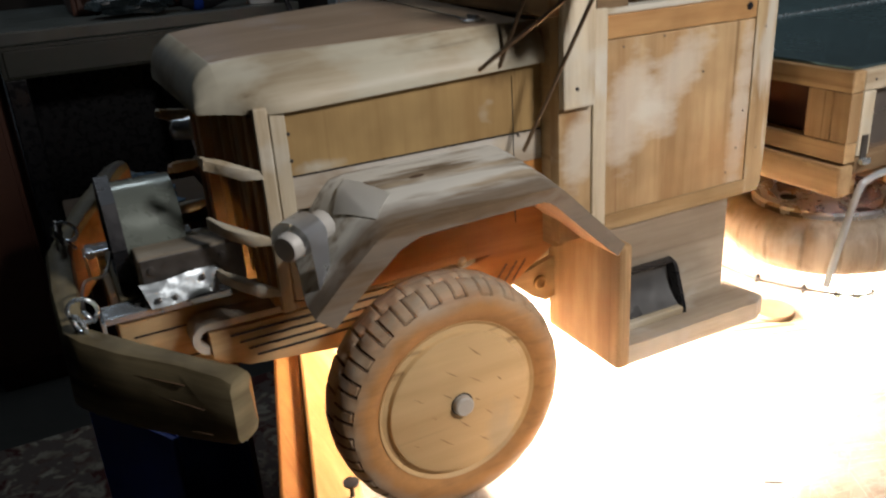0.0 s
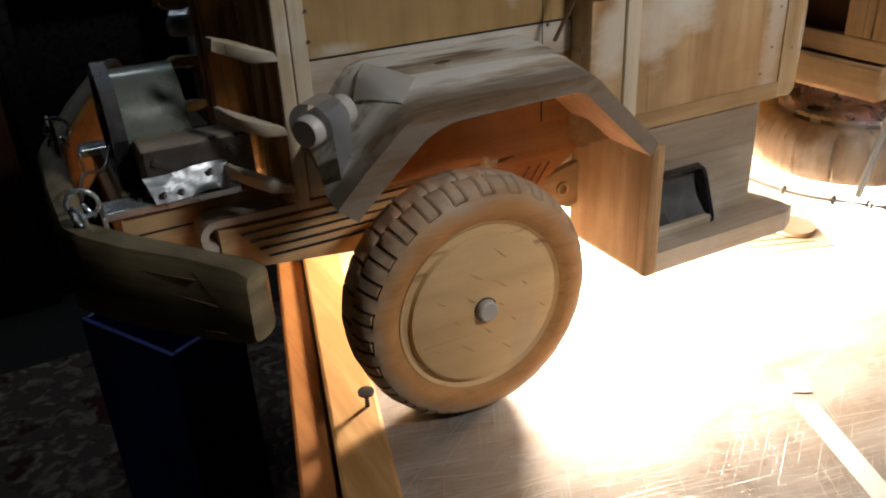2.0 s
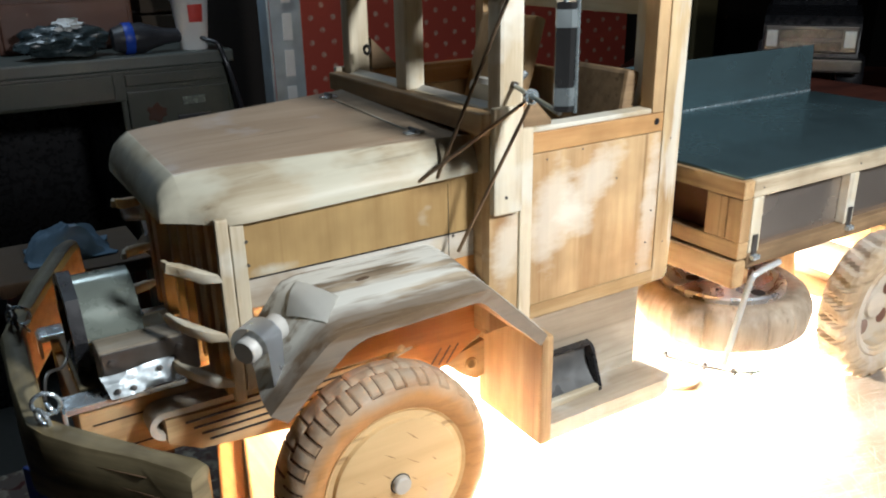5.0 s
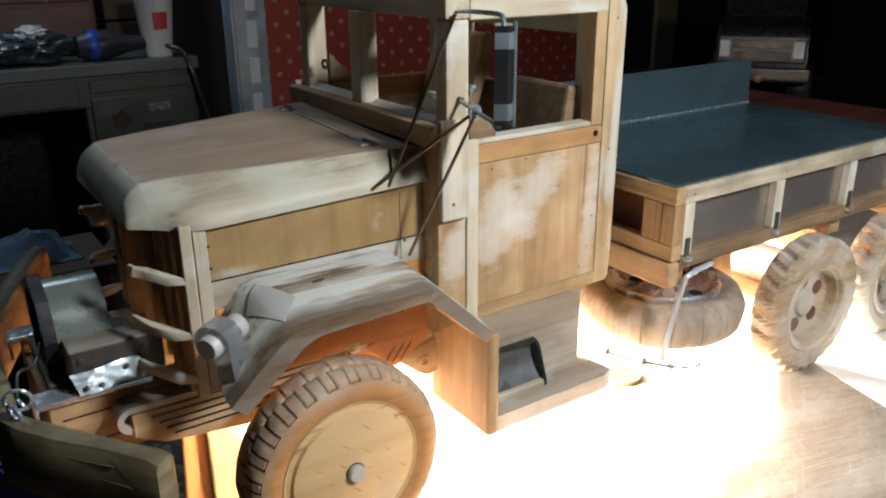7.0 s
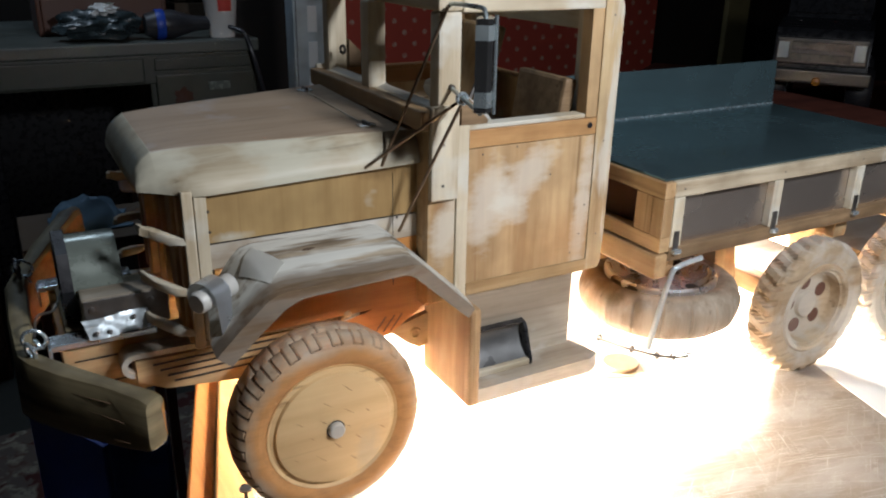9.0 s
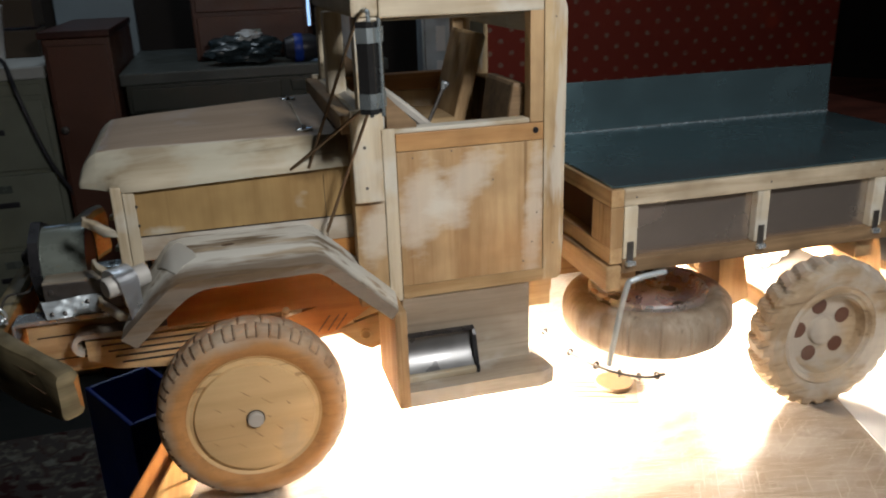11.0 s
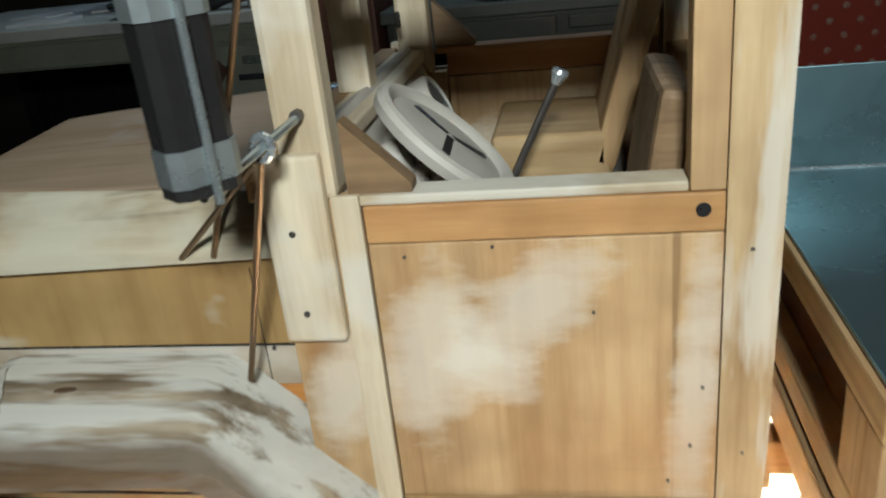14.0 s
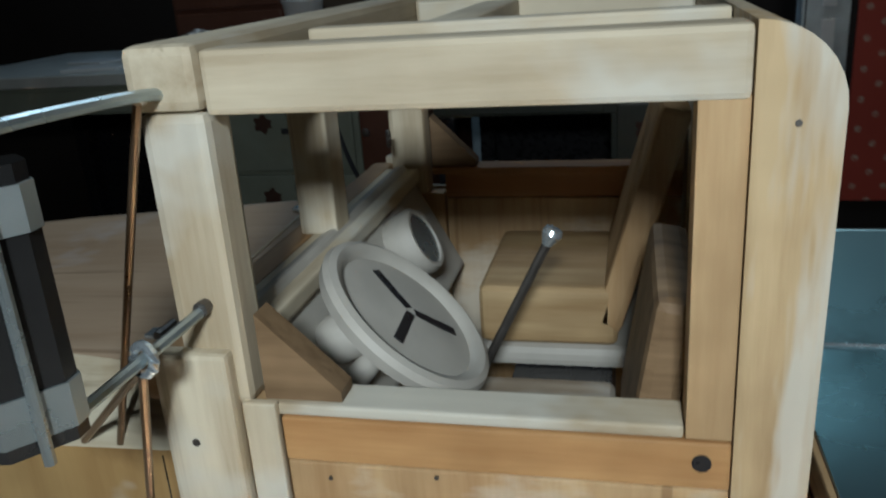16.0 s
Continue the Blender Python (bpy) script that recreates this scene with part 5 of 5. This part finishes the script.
solid("tape_strip", turned(box(-0.0058, 0.0058, -0.046, 0.046, 0, 0.0006, 0), pose(0.0165, -0.152, BENCH, 0, 0, -21)), M["tape"], "pale tape strip stuck to the bench", "tape")

solid("paper_sheet", turned(box(0.0, 0.24, -0.19, 0.06, 0, 0.0005, 0), pose(0.362, -0.02, BENCH, 0, 0, -15)), M["white"], "plain white paper sheet lying on the bench", "paper")
card = thing("paper_card", (0.16, 0.03, BENCH), "tan printed card lying flat on the bench", "card")
part("card_sheet", prism([(0.119, 0.033), (0.197, 0.003), (0.214, 0.040), (0.136, 0.071)], "z", BENCH + 0.0001, BENCH + 0.0005), M["paper"], card)
for k in range(4):
    part("print_line", turned(box(-0.03 + 0.004 * (k % 2), 0.03, -0.0012, 0.0012, 0, 0.0002, 0), pose(0.163 + 0.0028 * k, 0.026 + 0.0075 * k, BENCH + 0.0005, 0, 0, -21)), M["ink"], card)
solid("tape_scrap", turned(box(-0.005, 0.005, -0.011, 0.011, 0, 0.0006, 0), pose(0.0455, -0.093, BENCH, 0, 0, -35)), M["tape"], "short pale scrap of tape on the bench", "tape")
# nail heads and nicks in the cab's near side
for x, z in ((0.040, 0.1065), (0.070, 0.083), (0.1165, 0.103), (0.1165, 0.03), (0.100, 0.0325), (0.1035, 0.055), (0.012, 0.104), (0.093, 0.018)):
    part("nail_head", lathe([(0, -0.0003), (0.0006, -0.0003), (0.0006, 0.0004), (0, 0.0004)], (x, 0.0003 if x < 0.105 else 0.0, z), "y", 8), M["dark_steel"], truck)
for x, z in ((-0.172, 0.085), (-0.172, 0.072), (-0.165, 0.004), (-0.045, 0.062)):
    part("nail_head", lathe([(0, -0.0003), (0.0009, -0.0003), (0.0009, 0.0004), (0, 0.0004)], (x, 0.0155 if x < -0.17 else 0.0173, z), "y", 8), M["dark_steel"], truck)


# ---- behind the bench: desks, clutter, toy, side table ----
def desk(x0, x1, y0, y1, top, pedestals, name_label, sheet, paint):
    base = thing("steel_desk", ((x0 + x1) / 2, (y0 + y1) / 2, FLOOR), name_label, "desk", "old desks along the wall")
    part("desktop", box(x0, x1, y0, y1, top - 0.028, top, 0.004), sheet, base, "worn desk top")
    part("apron", box(x0 + 0.01, x1 - 0.01, y0 + 0.012, y0 + 0.03, top - 0.095, top - 0.029, 0.003), paint, base)
    # kneehole shade put into colour: back panel and legs are black
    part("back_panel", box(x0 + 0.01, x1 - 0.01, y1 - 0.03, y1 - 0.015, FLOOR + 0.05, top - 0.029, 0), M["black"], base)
    part("middle_drawer", box(x0 + 0.02, pedestals[0][0] - 0.012, y0 + 0.004, y0 + 0.0118, top - 0.090, top - 0.036, 0.003), paint, base, "shallow middle drawer")
    for y in (y0 + 0.02, y1 - 0.08):
        part("desk_leg", box(x0 + 0.012, x0 + 0.052, y, y + 0.04, FLOOR, top - 0.096, 0.003), M["black"], base, "black steel leg")
    for p0, p1 in pedestals:
        ped = part("pedestal", box(p0, p1, y0 + 0.02, y1 - 0.032, FLOOR, top - 0.029, 0.004), paint, base, "olive-grey drawer pedestal")
        for z0, z1 in ((top - 0.065, top - 0.038), (top - 0.235, top - 0.075), (top - 0.42, top - 0.245), (FLOOR + 0.06, top - 0.43)):
            drawer = part("drawer", box(p0 + 0.012, p1 - 0.012, y0 + 0.008, y0 + 0.0195, z0, z1, 0.003), paint, ped)
            if z1 - z0 > 0.05:
                tag = bmesh.new()
                box((p0 + p1) / 2 - 0.01, (p0 + p1) / 2 + 0.065, y0 + 0.002, y0 + 0.008, z1 - 0.075, z1 - 0.062, 0.002, bm=tag)
                part("drawer_pull", tag, M["dark_plastic"], drawer)
                part("label_holder", box((p0 + p1) / 2 + 0.005, (p0 + p1) / 2 + 0.055, y0 + 0.004, y0 + 0.0078, z1 - 0.040, z1 - 0.022, 0.001), M["can"], drawer, "dull label holder")
                part("worn_lock", turned(lathe([(0, -0.0006), (0.017, -0.0006), (0.021, 0.0004), (0, 0.0004)], (0, 0, 0), "y", 18, wave=lambda i, k, r, h: (r * (1 + 0.22 * math.sin(i * 1.9)), h)), pose((p0 + p1) / 2 - 0.055, y0 + 0.0078, z1 - 0.052)), M["rust"], drawer, "rusty patch round a missing lock")
    return base


DESK = 0.012
# one desk built twice; the brightness difference is put into paint and top
desk(-0.335, 0.30, 1.49, 2.1, DESK, ((0.045, 0.295),), "old olive-grey steel desk, its worn top darkened in colour", M["desk_top_darkened"], M["desk"])
desk(-1.62, -0.49, 1.49, 2.1, DESK + 0.03, ((-0.83, -0.495),), "copy of the old olive-grey desk with one pedestal, paint lightened", M["desk_top"], M["desk_lightened"])


cabinet = thing("brown_cabinet", (-0.41, 1.74, FLOOR), "dark brown wooden cabinet standing between two desks", "cabinet")
part("cabinet_body", box(-0.482, -0.34, 1.475, 2.0, FLOOR, 0.10, 0.004), M["brown"], cabinet)
part("cabinet_top", box(-0.487, -0.337, 1.46, 2.005, 0.1002, 0.116, 0.003), M["redwood"], cabinet)
door_leaf = part("cabinet_door", box(-0.474, -0.348, 1.466, 1.4745, FLOOR + 0.06, 0.085, 0.003), M["brown"], cabinet)
part("cabinet_knob", lathe([(0, -0.020), (0.008, -0.018), (0.009, -0.012), (0.004, -0.006), (0.004, 0.0), (0, 0.0)], (-0.462, 1.466, -0.1), "y", 16), M["dark_steel"], door_leaf, smooth=True)


def cup(x, y, z):
    t = thing("foam_cup", (x, y, z), "tall white foam cup with a red print, on a desk", "cup", "foam cups")
    part("cup_body", lathe([(0.028, 0.0), (0.030, 0.002), (0.043, 0.125), (0.0455, 0.128), (0.0455, 0.132), (0.042, 0.132), (0.028, 0.006), (0.0, 0.005), (0.0, 0.0)], (x, y, z), "z", 32), M["white"], t, smooth=True)
    mark = bmesh.new()
    rows = []
    for a in np.linspace(-1.95, -1.15, 8):
        rows.append([mark.verts.new((x + r * math.cos(a), y + r * math.sin(a), z + h)) for r, h in ((0.0385, 0.062), (0.0405, 0.078), (0.0425, 0.1))])
    for p, q in zip(rows, rows[1:]):
        for k in range(2):
            mark.faces.new((p[k], q[k], q[k + 1], p[k + 1]))
    part("red_print", mark, M["red"], t)
    return t


def crumpled_bag(x, y, z, s=1.0):
    bm = bmesh.new()
    bmesh.ops.create_icosphere(bm, subdivisions=4, radius=1.0)
    for v in bm.verts:
        n = noise.fractal(v.co * 1.7 + Vector((x, y, z)), 0.8, 2.0, 4)
        v.co = Vector((v.co.x * 0.085, v.co.y * 0.06, max(-0.9, v.co.z) * 0.033)) * (1 + 0.35 * n)
        v.co *= s
    low = min(v.co.z for v in bm.verts)
    for v in bm.verts:
        v.co += Vector((x, y, z - low))
    t = thing("plastic_bag", (x, y, z), "crumpled dark plastic bag with a white tie, on a desk", "bag", "plastic bags")
    part("bag_body", bm, M["bag"], t, smooth=True)
    tie = bmesh.new()
    bmesh.ops.create_icosphere(tie, subdivisions=3, radius=1.0)
    for v in tie.verts:
        n = noise.fractal(v.co * 2.3, 0.8, 2.0, 4)
        v.co = Vector((x + 0.01, y - 0.01, z + 0.066 * s)) + Vector((v.co.x * 0.026, v.co.y * 0.02, v.co.z * 0.014)) * (1 + 0.7 * n)
    part("bag_tie", tie, M["white"], t, "white knotted top", True)


def power_tool(x, y, z):
    t = thing("power_tool", (x, y, z), "dark corded power tool lying on a desk", "power tool", "power tools")
    part("tool_body", lathe([(0, -0.055), (0.024, -0.052), (0.032, -0.03), (0.033, 0.01), (0.026, 0.03), (0.018, 0.06), (0.013, 0.115), (0, 0.118)], (x, y, z + 0.033), "x", 24), M["dark_plastic"], t, smooth=True)
    part("tool_band", lathe([(0.0335, -0.03), (0.0345, -0.028), (0.0345, -0.012), (0.0335, -0.01)], (x, y, z + 0.033), "x", 24), M["blue"], t, smooth=True)
    part("cord", tube(arc([(x + 0.11, y, z + 0.033), (x + 0.15, y - 0.05, z + 0.02), (x + 0.165, 1.486, z + 0.004), (x + 0.18, 1.472, z - 0.06), (x + 0.215, 1.474, z - 0.2), (x + 0.26, 1.474, z - 0.3)]), 0.005), M["dark_plastic"], t, smooth=True)


# second pass repeats the same clutter on the copied desk
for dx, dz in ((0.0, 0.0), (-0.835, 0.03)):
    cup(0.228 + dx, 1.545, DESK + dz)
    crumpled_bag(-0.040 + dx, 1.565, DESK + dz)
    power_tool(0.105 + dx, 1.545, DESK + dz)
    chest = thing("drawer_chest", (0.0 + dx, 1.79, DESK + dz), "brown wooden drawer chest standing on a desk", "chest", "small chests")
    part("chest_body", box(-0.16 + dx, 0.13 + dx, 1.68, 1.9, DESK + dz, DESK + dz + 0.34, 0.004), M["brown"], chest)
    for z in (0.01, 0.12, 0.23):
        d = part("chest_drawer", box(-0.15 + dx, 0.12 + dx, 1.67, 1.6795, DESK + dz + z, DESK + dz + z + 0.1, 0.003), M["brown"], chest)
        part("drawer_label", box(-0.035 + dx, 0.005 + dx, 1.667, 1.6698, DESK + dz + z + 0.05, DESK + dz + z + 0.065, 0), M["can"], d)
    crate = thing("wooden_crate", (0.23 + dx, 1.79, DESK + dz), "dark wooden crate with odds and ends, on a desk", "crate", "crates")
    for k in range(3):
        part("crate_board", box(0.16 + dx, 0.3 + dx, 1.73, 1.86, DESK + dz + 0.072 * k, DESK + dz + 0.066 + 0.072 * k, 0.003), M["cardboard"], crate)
# papers and a tray on the far end of the second desk
for k, (x, y, a) in enumerate(((-1.16, 1.58, 8), (-1.28, 1.63, -14), (-1.1, 1.68, 30))):
    solid("paper_pad", turned(box(-0.07, 0.07, -0.05, 0.05, 0, 0.008, 0.001), pose(x, y, DESK + 0.0305 + 0.0, 0, 0, a)) if k == 0 else turned(box(-0.06, 0.06, -0.045, 0.045, 0, 0.006, 0.001), pose(x, y + 0.12, DESK + 0.0305, 0, 0, a)), M["white"], "pale paper pad lying on a desk", "paper", "paper pads")

# daylight through narrow windows behind the desks; the last two are added copies
mat, t, bs = nodes_of("window_daylight")
bs.inputs["Base Color"].default_value = (0.3, 0.5, 0.8, 1)
bs.inputs["Emission Color"].default_value = (0.35, 0.62, 1.0, 1)
bs.inputs["Emission Strength"].default_value = 2.0
for k, (x0, x1) in enumerate(((0.165, 0.20), (-0.71, -0.66), (-1.16, -1.08))):
    w = setting(f"window_{k + 1}", box(x0 - 0.03, x1 + 0.03, 2.27, 2.298, 0.02, 0.62, 0.004), M["brown"], "narrow window in a dark frame", "window")
    part("pane", box(x0, x1, 2.262, 2.2685, 0.05, 0.6, 0), mat, w, "pane with blue daylight")

# slotted upright
pole = thing("slotted_upright", (0.425, 1.5, FLOOR), "galvanised slotted steel upright standing on the floor", "post")
part("upright_web", box(0.40, 0.476, 1.5, 1.504, FLOOR, 0.75, 0.001), M["galv"], pole)
part("upright_flange", box(0.392, 0.398, 1.5, 1.56, FLOOR, 0.75, 0.001), M["galv"], pole)
for k in range(9):
    part("slot", box(0.427, 0.451, 1.497, 1.4995, -0.32 + 0.085 * k, -0.258 + 0.085 * k, 0.001), M["white"], pole, "pale slot")

# blue bin in front of the bench end, and a copy out on the rug
def bin_at(m, long, deep, base, rim, label):
    tub = thing("blue_bin", m @ Vector((0, 0, base)), label, "bin", "bins beside the bench")
    hx, hy = long / 2, deep / 2
    for x0, x1, y0, y1 in ((-hx, hx, -hy, -hy + 0.005), (-hx, hx, hy - 0.005, hy), (-hx, -hx + 0.005, -hy + 0.005, hy - 0.005), (hx - 0.005, hx, -hy + 0.005, hy - 0.005)):
        part("bin_wall", turned(box(x0, x1, y0, y1, base, rim, 0.002), m), M["blue"], tub)
    part("bin_bottom", turned(box(-hx + 0.005, hx - 0.005, -hy + 0.005, hy - 0.005, base, base + 0.01, 0), m), M["blue"], tub)


bin_at(pose(-0.2665, 0.291, 0, 0, 0, -60.7) @ pose(0, 0.037, 0), 0.116, 0.074, FLOOR, -0.2, "blue plastic bin on the floor beside the bench")
bin_at(pose(-0.519, 0.445, 0, 0, 0, -7), 0.108, 0.11, FLOOR + 0.008, -0.4, "low copy of the blue plastic bin standing on the rug")

# side table with a toy pickup
side = thing("side_table", (1.7, 0.95, FLOOR), "low table with a dark red top", "table")
part("table_top", turned(box(-0.5, 0.65, -0.36, 0.5, -0.175, -0.148, 0.003), pose(1.62, 0.98, 0, 0, 0, -55)), M["redwood"], side)
for lx, ly in ((-0.45, -0.3), (0.6, -0.3), (-0.45, 0.44), (0.6, 0.44)):
    part("table_leg", turned(box(lx - 0.02, lx + 0.02, ly - 0.02, ly + 0.02, FLOOR, -0.175, 0.002), pose(1.62, 0.98, 0, 0, 0, -55)), M["brown"], side)
TP = pose(1.43, 0.80, -0.148, 0, 0, -55) @ Matrix.Diagonal((1.08, 1, 1.09, 1))
toy = thing("toy_pickup", TP.translation, "black toy pickup with a silver grille on a side table", "toy truck")
part("body", turned(prism([(0.0, 0.075), (0.0, 0.175), (0.012, 0.190), (0.135, 0.205), (0.42, 0.200), (0.44, 0.190), (0.44, 0.080), (0.36, 0.068), (0.10, 0.068)], "x", -0.095, 0.095, 0.008, 3), TP), M["black"], toy, "glossy black body", True)
cab_ob = part("cab", turned(prism([(0.13, 0.204), (0.175, 0.285), (0.29, 0.290), (0.315, 0.203)], "x", -0.086, 0.086, 0.010, 3), TP), M["black"], toy, "black cab", True)
part("windshield", turned(prism([(0.1345, 0.214), (0.170, 0.277), (0.166, 0.279), (0.1305, 0.216)], "x", -0.070, 0.070), TP), M["black"], cab_ob, "dark windshield")
for x in (-0.0875, 0.0865):
    part("side_window", turned(prism([(0.160, 0.215), (0.185, 0.268), (0.275, 0.272), (0.290, 0.214)], "x", x, x + 0.001), TP), M["zinc_dark"], cab_ob)
bumper_ob = part("bumper", turned(box(-0.105, 0.105, -0.030, -0.010, 0.078, 0.108, 0.006, 3), TP), M["dark_steel"], toy, "broad dull steel bumper")
part("fog_lamp", turned(lathe([(0, -0.036), (0.008, -0.034), (0.009, -0.030), (0, -0.030)], (0, 0, 0.084), "y", 16), TP), M["amber"], bumper_ob, "small amber lamp")
grille = part("grille", turned(box(-0.092, 0.092, -0.010, -0.0005, 0.116, 0.172, 0.004), TP), M["dark_steel"], toy, "dull silver grille")
for z in (0.122, 0.147):
    part("grille_gap", turned(box(-0.060, 0.060, -0.0115, -0.0098, z, z + 0.017, 0.001), TP), M["black"], grille)
for x in (-0.076, 0.076):
    part("headlight", turned(box(x - 0.011, x + 0.011, -0.0120, -0.0098, 0.128, 0.162, 0.002), TP), M["galv"], grille, "square headlight")
for x in (-0.088, 0.088):
    for y in (0.085, 0.345):
        w = part("wheel", turned(lathe([(0.026, -0.024), (0.048, -0.026), (0.054, -0.018), (0.055, 0.0), (0.054, 0.018), (0.048, 0.026), (0.026, 0.024)], (x, y, 0.055), "x", 32), TP), M["dark_plastic"], toy, smooth=True)
        part("hubcap", turned(lathe([(0, -0.0275), (0.012, -0.0265), (0.026, -0.0225), (0.026, 0.0225), (0.012, 0.0265), (0, 0.0275)], (x, y, 0.055), "x", 20), TP), M["galv"], w, smooth=True)

CLOTH_X, CLOTH_Z = -0.175, -0.19
# a small stool added behind the bench, to carry the thrown blue cloth
stool = thing("stool", (-0.175, 0.875, FLOOR + 0.008), "added dark wooden stool standing on the rug under the cloth", "stool")
part("seat", box(-0.275, -0.075, 0.790, 0.960, CLOTH_Z - 0.022, CLOTH_Z - 0.001, 0.004), M["cardboard"], stool, "dark worn seat board")
for x in (-0.258, -0.092):
    for y in (0.807, 0.943):
        part("leg", box(x - 0.008, x + 0.008, y - 0.008, y + 0.008, FLOOR + 0.008, CLOTH_Z - 0.0225, 0.002), M["brown"], stool)
rag = bmesh.new()
bmesh.ops.create_grid(rag, x_segments=28, y_segments=22, size=1.0)
for v in rag.verts:
    d = 1 - min(1.0, math.hypot(v.co.x, v.co.y))
    n = noise.fractal(v.co * 1.2 + Vector((3.1, 0.7, 0.0)), 0.8, 2.0, 4)
    v.co = Vector((CLOTH_X + v.co.x * (0.058 + 0.01 * n), 0.875 + v.co.y * 0.045, CLOTH_Z + max(0.002, 0.05 * d ** 0.6 * (1 + 0.5 * n))))
bmesh.ops.solidify(rag, geom=rag.faces[:], thickness=0.002)
solid("blue_cloth", rag, M["cloth"], "crumpled pale blue cloth on a small stool", "cloth", smooth=True)
